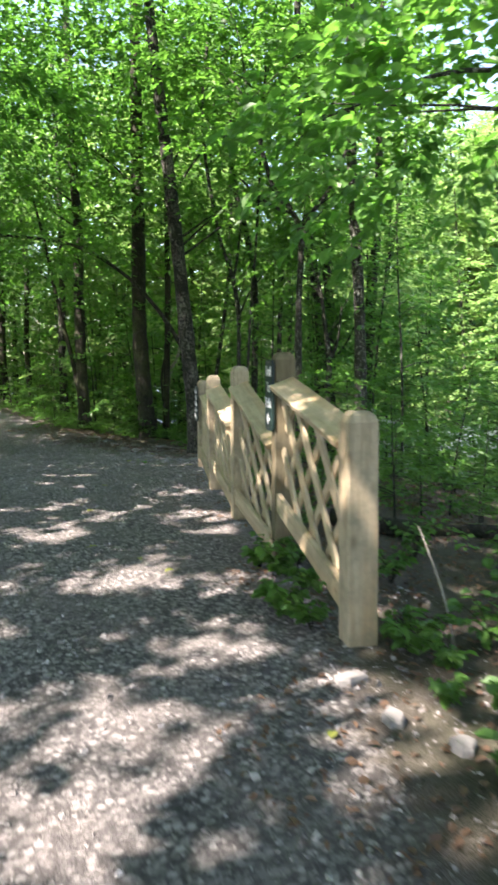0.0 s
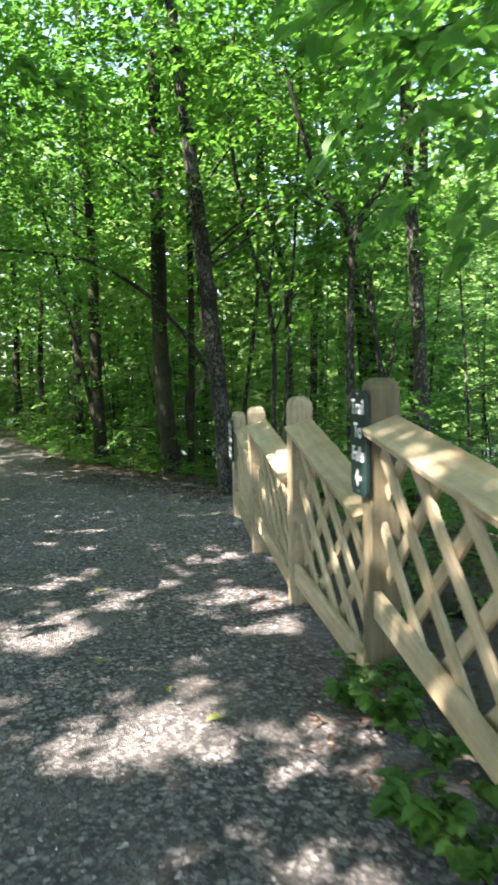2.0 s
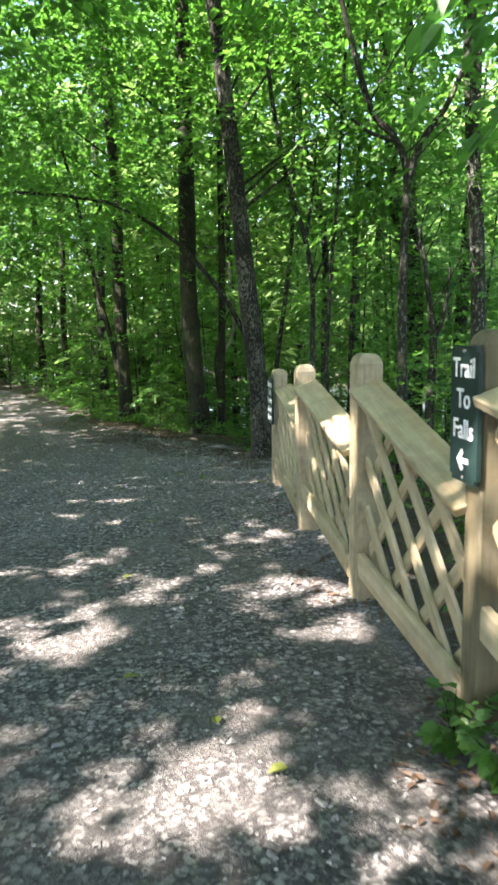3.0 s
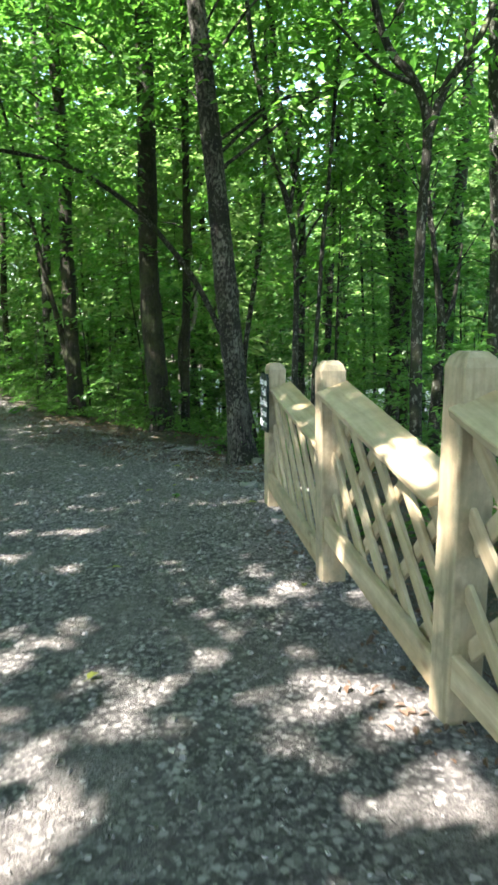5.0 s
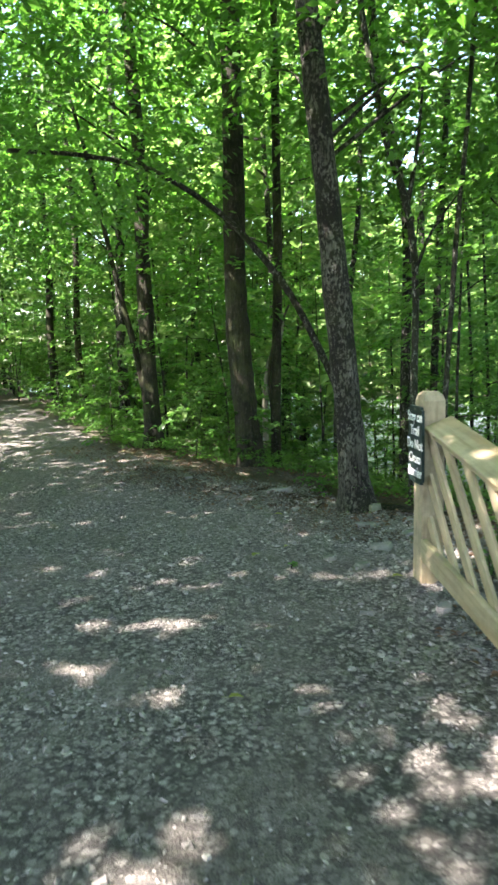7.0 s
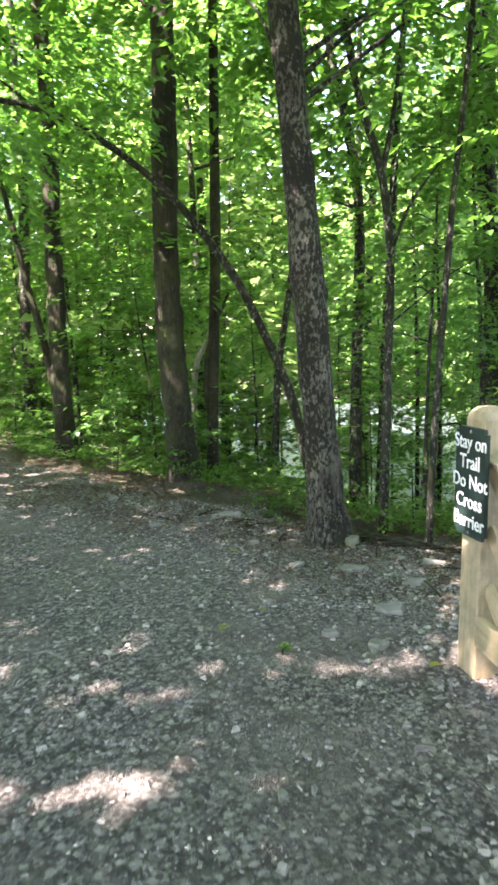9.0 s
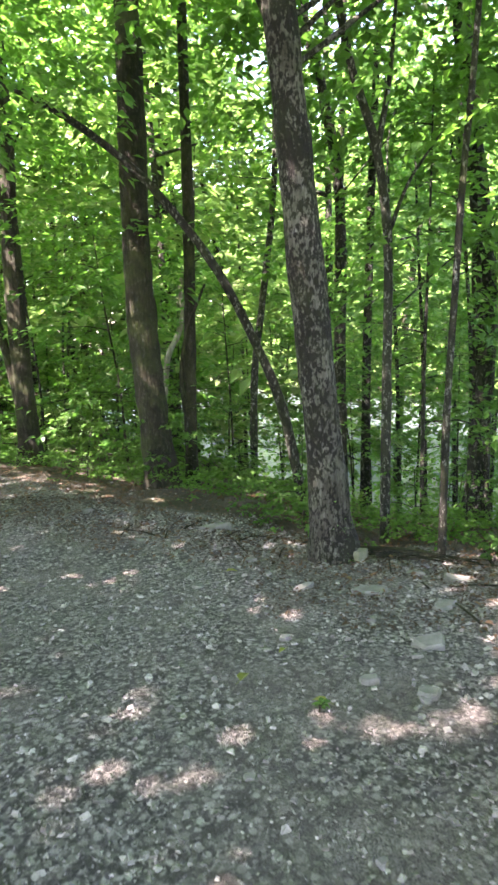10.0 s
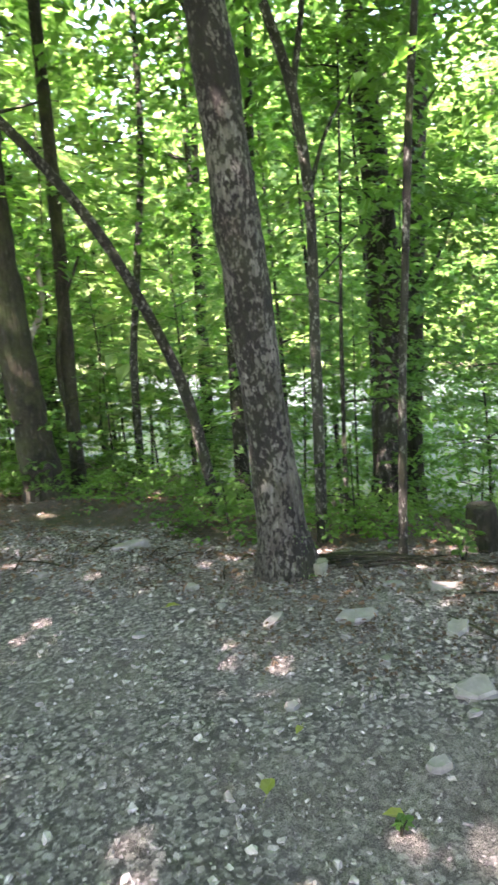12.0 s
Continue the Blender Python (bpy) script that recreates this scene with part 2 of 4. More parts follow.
def part(name, bm, mat, parent, label="", m=None, smooth=False):
    me = bpy.data.meshes.new(name)
    for f in bm.faces:
        f.smooth = smooth
    bm.to_mesh(me)
    bm.free()
    me.materials.append(mat)
    return hang(name, me, parent, label, m)


def unit(a):
    return a / np.maximum(np.linalg.norm(a, axis=-1, keepdims=True), 1e-9)


def tube(pts, radii, seg=10, rough=0.0, rng=None):
    """Verts and quads of a tapered, slightly uneven tube along pts."""
    pts = np.array(pts, float)
    radii = np.array(radii, float)
    tan = unit(np.gradient(pts, axis=0))
    ref = np.array([0.0, 1.0, 0.0]) if abs(tan[0][1]) < 0.8 else np.array([1.0, 0.0, 0.0])
    a = unit(np.cross(tan, ref))
    b = np.cross(tan, a)
    ang = np.linspace(0, 2 * np.pi, seg, endpoint=False)
    ring = a[:, None] * np.cos(ang)[None, :, None] + b[:, None] * np.sin(ang)[None, :, None]
    r = radii[:, None, None] * np.ones((1, seg, 1))
    if rough and rng is not None:
        r = r * (1 + rough * rng.standard_normal((len(pts), seg, 1)))
    v = (pts[:, None] + ring * r).reshape(-1, 3)
    i = np.arange(len(pts) - 1)[:, None] * seg
    j = np.arange(seg)[None]
    k = (j + 1) % seg
    f = np.stack([i + j, i + k, i + seg + k, i + seg + j], -1).reshape(-1, 4)
    return v, f


def joined(pieces):
    vs, fs, n = [], [], 0
    for v, f in pieces:
        vs.append(v)
        fs.append(f + n)
        n += len(v)
    return np.concatenate(vs), np.concatenate(fs)


def smooth_line(pts, steps):
    """A Catmull-Rom line through pts."""
    p = np.array(pts, float)
    p = np.vstack([2 * p[0] - p[1], p, 2 * p[-1] - p[-2]])
    out = []
    for i in range(1, len(p) - 2):
        for s in np.linspace(0, 1, steps, endpoint=False):
            out.append(0.5 * (2 * p[i] + (p[i + 1] - p[i - 1]) * s + (2 * p[i - 1] - 5 * p[i] + 4 * p[i + 1] - p[i + 2]) * s * s
                              + (3 * p[i] - p[i - 1] - 3 * p[i + 1] + p[i + 2]) * s ** 3))
    out.append(p[-2])
    return np.array(out)


def leaf_quads(pos, axis, normal, length, width):
    """One folded, pointed leaf for each row."""
    axis = unit(axis)
    side = unit(np.cross(axis, normal))
    up = np.cross(side, axis)
    L, W = length[:, None], width[:, None]
    v = np.stack([pos, pos + axis * L * 0.42 + side * W * 0.5 + up * W * 0.16, pos + axis * L - up * L * 0.08,
                  pos + axis * L * 0.42 - side * W * 0.5 + up * W * 0.16], 1).reshape(-1, 3)
    f = np.arange(len(pos) * 4).reshape(-1, 4)
    return v, f


def broad_leaves(pos, axis, normal, length, width):
    """Six-sided leaves with a midrib, for plants near the path."""
    axis = unit(axis)
    side = unit(np.cross(axis, normal))
    up = np.cross(side, axis)
    L, W = length[:, None], width[:, None]
    rows = [(0, 0, 0), (0.25, 0.46, 0.14), (0.65, 0.40, 0.10), (1.0, 0, -0.14), (0.65, -0.40, 0.10), (0.25, -0.46, 0.14), (0.45, 0, 0.0)]
    v = np.stack([pos + axis * L * p + side * W * q + up * L * r for p, q, r in rows], 1).reshape(-1, 3)
    base = np.arange(len(pos))[:, None] * 7
    f = np.concatenate([base + np.array([[0, 1, 2, 6]]), base + np.array([[6, 2, 3, 4]]), base + np.array([[0, 6, 4, 5]])])
    return v, f


def sprays(rng, origin, way, reach, count, size, flat=0.3, shape=leaf_quads):
    """Leaves in flat sprays: one spray for each origin, drooping along its way."""
    n = len(origin)
    t = rng.uniform(0.08, 1.0, (n, count))
    sgn = np.where(rng.random((n, count)) < 0.5, -1.0, 1.0)
    way = unit(way)
    up = np.array([0, 0, 1.0])
    side = unit(np.cross(way, up))
    rl = reach[:, None] * t
    spread = (0.32 * (1 - 0.55 * t) * reach[:, None]) * rng.random((n, count))
    pos = origin[:, None] + way[:, None] * rl[..., None] + side[:, None] * (sgn * spread)[..., None]
    pos[..., 2] += -0.30 * reach[:, None] * t ** 2 + rng.normal(0, 0.03, (n, count)) * reach[:, None]
    axis = way[:, None] * rng.uniform(0.2, 1.0, (n, count))[..., None] + side[:, None] * (sgn * 0.8)[..., None]
    axis = axis + rng.normal(0, 0.25, axis.shape)
    axis[..., 2] -= 0.25
    nrm = np.array([0, 0, 1.0]) + rng.normal(0, flat, axis.shape)
    L = size * rng.uniform(0.65, 1.25, (n, count))
    return pos.reshape(-1, 3), axis.reshape(-1, 3), nrm.reshape(-1, 3), L.ravel(), (L * rng.uniform(0.5, 0.72, L.shape)).ravel()


def ball_points(rng, n, centre, radii, hollow=0.35):
    d = unit(rng.standard_normal((n, 3)))
    r = rng.uniform(hollow, 1.0, (n, 1)) ** 0.6
    return np.array(centre) + d * r * np.array(radii), d


# ---- lie of the land ----
EDGE_Y = [-60, 0, 2.5, 3.6, 10, 11, 11.7, 12.5, 13, 13.8, 16, 17.4, 22, 28, 31, 34, 38, 50, 90]
EDGE_X = [2.4, 0.72, 0.52, 0.66, 0.15, 0.5, 0.55, 0.25, -0.4, -1.35, -2.7, -3.9, -6.0, -9.2, -12.0, -18, -30, -75, -230]
BANK_Y = [-60, 0, 2.5, 3.6, 10, 11, 11.7, 12.5, 13, 13.8, 16, 17.4, 22, 32, 45, 90]
BANK_X = [3.0, 1.25, 1.1, 1.0, 0.15, 0.5, 0.55, 0.25, -0.4, -1.35, -2.7, -3.9, -6.0, -10.2, -18, -50]
PATH_WIDE = 5.2


def edge_x(y):
    return np.interp(y, EDGE_Y, EDGE_X)


def land(x, y):
    """Height of the ground: a level path, a bank falling to a river on one side, a slope rising on the other."""
    x, y = np.asarray(x, float), np.asarray(y, float)
    d = (x - np.interp(y, BANK_Y, BANK_X)) * np.where(y > 13, 0.9, 1.0)
    s = np.clip((y - 10) / 3, 0, 1)
    z = -0.18 * s * s * (3 - 2 * s)
    r = np.clip(d, 0, 11.8)
    z = z - (0.10 * r + 0.02 * r * r)
    z = z + np.clip(d - 36, 0, 70) * 0.34
    z = z + np.clip(-(d + PATH_WIDE), 0, 60) * 0.10
    off = np.clip(np.maximum(d, -(d + PATH_WIDE)), 0, 1.5) / 1.5
    z = z + off * 0.10 * (np.sin(1.7 * x + 0.6 * y) * np.sin(1.3 * y - 0.4 * x) + 0.6 * np.sin(4.1 * x + 1.0) * np.sin(3.7 * y))
    return z + 0.008 * np.sin(5.3 * x + 1.1 * y) * np.sin(4.7 * y - 2.0 * x)


def spaced(stops):
    return np.concatenate([np.linspace(a, b, n, endpoint=False) for a, b, n in stops] + [[stops[-1][1]]])


def build_ground():
    gx = spaced([(-400, -60, 10), (-60, -12, 34), (-12, -4.6, 30), (-4.6, 1.8, 128), (1.8, 14, 50), (14, 60, 34), (60, 400, 10)])
    gy = spaced([(-400, -40, 8), (-40, -2, 24), (-2, 1, 20), (1, 15, 240), (15, 35, 60), (35, 90, 30), (90, 400, 10)])
    X, Y = np.meshgrid(gx, gy)
    rng = np.random.default_rng(3)
    Z = land(X, Y)
    near = (X > -5) & (X < 2) & (Y > 0) & (Y < 15.5)
    Z = Z + np.where(near, rng.normal(0, 0.0035, X.shape), 0)
    nx, ny = len(gx), len(gy)
    V = np.stack([X, Y, Z], -1).reshape(-1, 3)
    i = (np.arange(ny - 1)[:, None] * nx + np.arange(nx - 1)[None]).ravel()
    F = np.stack([i, i + 1, i + nx + 1, i + nx], -1)
    me = array_mesh("ground", V, F, GROUND, True)
    d = (X - edge_x(Y)).ravel()
    y = Y.ravel()
    inset = -1.15 * np.clip((y - 10.9) / 1.2, 0, 1) * np.clip((16 - y) / 2.5, 0, 1)
    on = np.clip(0.5 + np.minimum(-d + 0.05 - inset, d + PATH_WIDE) / 0.9, 0, 1)
    a = me.attributes.new("gravel", "FLOAT", "POINT")
    a.data.foreach_set("value", on.astype(np.float32))
    tagged(new("ground", me), "grey gravel path with dark forest soil falling to a river", "ground", kind="structure")


build_ground()
w = 160.0
tagged(new("water", array_mesh("water", np.array([[-60, -90, -3.35], [w, -90, -3.35], [w, 190, -3.35], [-60, 190, -3.35]]), np.array([[0, 1, 2, 3]]), WATER)),
       "pale rippled river water glimpsed between the trees", "river", kind="structure")


# ---- fence ----
POSTS = [(0.76, 3.58, 1.23), (0.525, 5.22, 1.555), (0.255, 6.62, 1.44), (0.035, 8.16, 1.32), (-0.13, 9.97, 1.21)]
POST_WIDE = (0.162, 0.15, 0.148, 0.148, 0.145)
SLAT_STEP = ((0.37, 0.42), (0.30, 0.42), (0.26, 0.44), (0.27, 0.0))
RAILS = [(1.11, 1.35, 0.28, 0.51), (0.90, 1.28, 0.14, 0.29), (0.91, 1.19, 0.21, 0.41), (0.81, 1.04, 0.19, 0.29)]
AXIS = (Vector((-0.125, 9.93, 0)) - Vector((0.72, 3.58, 0))).normalized()
OUT = Vector((-AXIS.y, AXIS.x, 0))


def post_bm(h, w):
    bm = bmesh.new()
    rows = [(-0.25, w), (h - 0.055, w), (h - 0.02, w * 0.84), (h, w * 0.55)]
    loops = []
    for z, s in rows:
        c, e = s / 2, min(0.006, s * 0.06)
        loops.append([bm.verts.new((x, y, z)) for x, y in ((c - e, -c), (c, -c + e), (c, c - e), (c - e, c), (-c + e, c), (-c, c - e), (-c, -c + e), (-c + e, -c))])
    for a, b in zip(loops, loops[1:]):
        for k in range(8):
            bm.faces.new((a[k], a[(k + 1) % 8], b[(k + 1) % 8], b[k]))
    bm.faces.new(loops[-1])
    return bm


def board_bm(length, high, thick, bevel=0.005):
    bm = bmesh.new()
    bmesh.ops.create_cube(bm, size=1.0)
    bmesh.ops.scale(bm, vec=(length, thick, high), verts=bm.verts)
    bmesh.ops.bevel(bm, geom=bm.edges[:], offset=bevel, segments=1, affect="EDGES")
    return bm


def along(p, q, off=0.0, tilt=0.0):
    """A pose whose x runs from p to q, moved sideways by off towards the path."""
    p, q = Vector(p), Vector(q)
    x = (q - p).normalized()
    y = (OUT - x * OUT.dot(x)).normalized()
    z = x.cross(y)
    m = Matrix((x, y, z)).transposed().to_4x4()
    m.translation = (p + q) / 2 + OUT * off
    return m @ pose(0, 0, 0, tilt, 0, 0)


def build_fence():
    f = thing("lattice_fence", "pale yellow pine lattice fence with square posts beside the path", "fence")
    turn = math.degrees(math.atan2(AXIS.y, AXIS.x)) - 90
    lean = [(0.3, -0.6), (-0.5, 0.4), (0.7, 0.3), (-0.4, -0.5), (0.3, 0.6)]
    for i, (x, y, h) in enumerate(POSTS):
        old = i == 1
        part("post", post_bm(h, POST_WIDE[i]), WOOD_OLD if old else WOOD_POST, f, "dark weathered wooden post" if old else "",
             pose(x, y, float(land(x, y)), lean[i][0], lean[i][1], turn + lean[i][0] * 3))
    for i, (t0, t1, b0, b1) in enumerate(RAILS):
        p, q = Vector((*POSTS[i][:2], 0)), Vector((*POSTS[i + 1][:2], 0))
        u = (q - p).normalized()
        a, b = p + u * 0.076, q - u * 0.076
        L = (b - a).length
        up = Vector((0, 0, 1))
        m = along(a + up * (t0 - 0.03), b + up * (t1 - 0.03), -0.045 if i == 3 else 0.02, -20)
        part("top_rail", board_bm(math.hypot(L, t1 - t0) + 0.02, 0.042, 0.19), WOOD_RAIL, f, "", m)
        m = along(a + up * (b0 - 0.07), b + up * (b1 - 0.07), 0.045)
        part("bottom_rail", board_bm(math.hypot(L, b1 - b0) + 0.03, 0.14, 0.04), WOOD_RAIL, f, "", m)
        for way in (1, -1):
            step = SLAT_STEP[i][0 if way > 0 else 1]
            for k in range(-5, 10) if step else ():
                s0 = k * step + (0.10 if way > 0 else 0.22) + 0.05 * i
                pts = []
                for s in np.linspace(-0.0, L, 121):
                    z = (b0 - 0.10) + (s - s0) * way * 0.98
                    zb, zt = b0 - 0.10 + (b1 - b0) * s / L, t0 - 0.055 + (t1 - t0) * s / L
                    if zb <= z <= zt:
                        pts.append((s, z))
                if len(pts) < 14:
                    continue
                (s1, z1), (s2, z2) = pts[0], pts[-1]
                A, B = a + u * s1 + up * z1, a + u * s2 + up * z2
                m = along(A, B, 0.012 if way > 0 else -0.014)
                part("slat", board_bm((B - A).length, 0.074, 0.022, 0.003), WOOD_RAIL, f, "", m)


build_fence()


def text_mesh(body, size):
    c = bpy.data.curves.new("letters", "FONT")
    c.body, c.size, c.align_x, c.align_y, c.extrude, c.offset = body, size, "CENTER", "CENTER", 0.001, size * 0.014
    ob = new("letters", c)
    bpy.context.view_layer.update()
    me = bpy.data.meshes.new_from_object(ob.evaluated_get(bpy.context.evaluated_depsgraph_get()))
    bpy.data.objects.remove(ob)
    me.materials.clear()
    me.materials.append(SIGN_WHITE)
    return me


def build_sign(i, width, z0, z1, lines, size, arrow, label, shift=0.0, out=0.094):
    x, y, h = POSTS[i]
    right = -AXIS
    m = Matrix((right, Vector((0, 0, 1)), OUT)).transposed().to_4x4()
    m.translation = Vector((x, y, (z0 + z1) / 2)) + OUT * out + AXIS * shift
    s = new("trail_sign")
    s.empty_display_size = 0.1
    s.matrix_basis = m
    tagged(s, label, "sign")
    hgt = z1 - z0
    bm = bmesh.new()
    bmesh.ops.create_cube(bm, size=1.0)
    bmesh.ops.scale(bm, vec=(width, hgt, 0.018), verts=bm.verts)
    side = [e for e in bm.edges if abs(e.verts[0].co.z - e.verts[1].co.z) > 0.01]
    bmesh.ops.bevel(bm, geom=side, offset=0.02, segments=4, affect="EDGES")
    part("board", bm, SIGN_GREEN, s)
    rows = len(lines) + (1 if arrow else 0)
    gap = hgt * 0.90 / rows
    for k, word in enumerate(lines):
        hang("lettering", text_mesh(word, size), s, "white lettering", pose(0, gap * ((rows - 1) / 2 - k), 0.0115))
    if arrow:
        bm = bmesh.new()
        v = [bm.verts.new((px * size, py * size, 0)) for px, py in ((-0.5, 0), (-0.1, 0.42), (0.06, 0.28), (-0.1, 0.1), (0.45, 0.1), (0.45, -0.1), (-0.1, -0.1), (0.06, -0.28), (-0.1, -0.42))]
        r = bmesh.ops.extrude_face_region(bm, geom=[bm.faces.new(v)])
        bmesh.ops.translate(bm, vec=(0, 0, 0.002), verts=[g for g in r["geom"] if isinstance(g, bmesh.types.BMVert)])
        part("arrow", bm, SIGN_WHITE, s, "white arrow", pose(0, -gap * (rows - 1) / 2, 0.0095))
    bm = bmesh.new()
    bmesh.ops.create_cone(bm, cap_ends=True, segments=8, radius1=0.008, radius2=0.006, depth=0.006)
    screw = part("screw", bm, STONE, s, "", pose(0, hgt / 2 - 0.018, 0.0115))
    hang("screw", screw.data, s, "", pose(0, -hgt / 2 + 0.018, 0.0115))


build_sign(1, 0.24, 0.97, 1.49, ["Trail", "To", "Falls"], 0.105, True, "narrow black-green trail sign with white letters and arrow on a post", 0.045, 0.087)
build_sign(4, 0.24, 0.645, 1.125, ["Stay on", "Trail", "Do Not", "Cross", "Barrier"], 0.086, False, "black-green warning sign with white letters on the end post", -0.03, 0.084)

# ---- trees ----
# ground points and radii of chosen sun patches; the canopy is cut open towards them
LIT_SPOTS = [(-0.25, 2.67, 0.30), (-0.54, 2.26, 0.30), (-0.48, 3.18, 0.20), (-0.06, 6.22, 0.26), (-0.14, 6.62, 0.33), (-0.48, 4.79, 0.25),
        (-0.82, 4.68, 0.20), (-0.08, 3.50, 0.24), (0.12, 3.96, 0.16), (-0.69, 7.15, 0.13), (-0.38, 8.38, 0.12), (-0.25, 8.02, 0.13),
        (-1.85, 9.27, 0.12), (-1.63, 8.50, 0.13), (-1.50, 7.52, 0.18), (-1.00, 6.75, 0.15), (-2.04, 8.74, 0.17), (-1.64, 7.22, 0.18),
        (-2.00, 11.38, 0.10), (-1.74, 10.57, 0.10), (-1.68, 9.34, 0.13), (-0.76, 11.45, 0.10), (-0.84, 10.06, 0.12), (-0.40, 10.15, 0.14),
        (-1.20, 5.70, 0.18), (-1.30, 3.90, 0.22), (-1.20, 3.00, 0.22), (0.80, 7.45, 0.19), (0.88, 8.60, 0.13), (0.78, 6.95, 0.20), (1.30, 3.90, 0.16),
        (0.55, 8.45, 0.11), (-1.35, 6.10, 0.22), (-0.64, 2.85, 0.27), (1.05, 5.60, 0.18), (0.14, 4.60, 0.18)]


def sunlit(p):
    """Which of the points stand in sunbeams set by hand, where the canopy's leaves are left out."""
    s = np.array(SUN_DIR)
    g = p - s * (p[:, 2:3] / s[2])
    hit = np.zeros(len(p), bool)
    for x, y, r in LIT_SPOTS:
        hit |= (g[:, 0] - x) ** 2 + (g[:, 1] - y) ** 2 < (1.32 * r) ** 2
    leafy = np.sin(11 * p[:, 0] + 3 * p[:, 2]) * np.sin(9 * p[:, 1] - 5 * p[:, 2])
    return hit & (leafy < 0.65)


def build_tree(seed, line, girth, bark, label, crowns, leaf=0.128, per=33, limbs=8, reach=(0.7, 1.3), leaves=LEAF_CANOPY, seg=14, name="tree", extra=(), group="woodland trees", shape=leaf_quads, gaps=True):
    """line: the trunk's points; girth: radius at foot and top; crowns: (centre, radii, sprays); extra: more limbs as (points, r0, r1)."""
    rng = np.random.default_rng(seed)
    base = np.array(line[0], float)
    t = thing(name, label, "tree", tuple(base), group)
    pts = smooth_line(line, 10)
    s = np.concatenate([[0], np.cumsum(np.linalg.norm(np.diff(pts, axis=0), axis=1))])
    r = girth[0] + (girth[1] - girth[0]) * s / s[-1]
    r = r * (1 + (0.6 if girth[0] > 0.065 else 0.15) * np.exp(-s / 0.2)) * (1 + 0.035 * np.sin(s * 3.1 + seed) + 0.025 * np.sin(s * 8.3 + 2 * seed))
    pts[0, 2] -= 0.25
    pieces = [tube(pts - base, r, seg, 0.035, rng)]
    crown_pos = []
    for c, rad, n in crowns:
        o, d = ball_points(rng, n, c, rad)
        way = d * np.array([1, 1, 0.35]) + rng.normal(0, 0.25, d.shape) + np.array([0, 0, 0.1])
        crown_pos.append((o, way))
    o = np.concatenate([a for a, _ in crown_pos])
    way = np.concatenate([b for _, b in crown_pos])
    pick = rng.choice(len(o), min(limbs, len(o)), replace=False)
    for k in pick:
        h = o[k]
        near = np.argmin(np.abs(pts[:, 2] - max(pts[2, 2] + 0.5, h[2] - rng.uniform(0.4, 1.4))))
        a = pts[near]
        mid = (a + h) / 2 + np.array([0, 0, 0.12]) * np.linalg.norm(h - a) + rng.normal(0, 0.08, 3)
        q = smooth_line([a, mid, h], 4)
        pieces.append(tube(q - base, np.linspace(max(0.009, r[near] * 0.2), 0.004, len(q)), 6))
    for q, r0, r1 in extra:
        q = smooth_line(q, 5)
        pieces.append(tube(q - base, np.linspace(r0, r1, len(q)), 8, 0.02, rng))
    v, f = joined(pieces)
    hang("trunk", array_mesh("trunk", v, f, bark, True), t)
    args = sprays(rng, o, way, rng.uniform(*reach, len(o)), per, leaf)
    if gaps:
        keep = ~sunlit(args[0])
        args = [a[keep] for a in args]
    v, f = shape(args[0] - base, *args[1:])
    hang("crown", array_mesh("crown", v, f, leaves), t)
    return t


def on(x, y):
    return (x, y, float(land(x, y)))


def top_crown(x, y, z=8.8, r=3.0, n=100):
    return ((x, y, z), (r, r, r * 0.8), n)


# the trees along the bank, by the path
build_tree(1, [(-0.25, 12.65, -0.2), (-0.32, 12.65, 0.7), (-0.43, 12.65, 2.0), (-0.55, 12.65, 3.4), (-0.72, 12.65, 5.1), (-1.0, 12.6, 8.0), (-1.2, 12.5, 11.5)],
           (0.148, 0.05), BARK_SPOT, "leaning tree with grey bark mottled in dark spots at the bank", [top_crown(-1.2, 12.5), ((-1.9, 13.0, 6.4), (1.8, 1.3, 0.9), 70), ((0.2, 13.8, 5.0), (2.2, 1.6, 1.0), 80)])
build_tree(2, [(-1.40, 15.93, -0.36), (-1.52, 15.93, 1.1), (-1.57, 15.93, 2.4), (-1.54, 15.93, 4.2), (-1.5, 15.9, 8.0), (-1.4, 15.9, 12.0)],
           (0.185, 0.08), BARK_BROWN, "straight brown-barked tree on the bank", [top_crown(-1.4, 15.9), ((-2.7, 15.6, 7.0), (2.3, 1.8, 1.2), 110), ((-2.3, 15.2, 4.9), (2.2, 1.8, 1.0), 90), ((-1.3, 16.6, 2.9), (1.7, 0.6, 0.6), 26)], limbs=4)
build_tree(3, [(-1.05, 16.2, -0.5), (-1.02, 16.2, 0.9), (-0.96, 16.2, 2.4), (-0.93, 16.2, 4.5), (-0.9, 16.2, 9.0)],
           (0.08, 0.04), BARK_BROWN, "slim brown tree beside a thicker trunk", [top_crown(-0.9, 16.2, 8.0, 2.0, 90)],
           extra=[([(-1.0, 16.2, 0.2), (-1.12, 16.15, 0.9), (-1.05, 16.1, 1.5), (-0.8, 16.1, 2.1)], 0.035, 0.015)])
build_tree(4, [(0.12, 15.1, -0.55), (0.0, 15.0, 0.05), (-0.18, 14.9, 0.8), (-0.47, 14.77, 1.47), (-0.8, 14.75, 2.12), (-1.2, 14.75, 2.68), (-1.7, 14.72, 3.2), (-2.5, 14.6, 3.7), (-3.3, 14.5, 3.88), (-4.2, 14.4, 3.95)],
           (0.058, 0.024), BARK_DARK, "thin dark tree arching low over the path", [((-3.4, 14.3, 3.75), (1.5, 1.1, 0.45), 40)],
           leaf=0.11, leaves=LEAF_UNDER, reach=(0.5, 0.9), limbs=0)
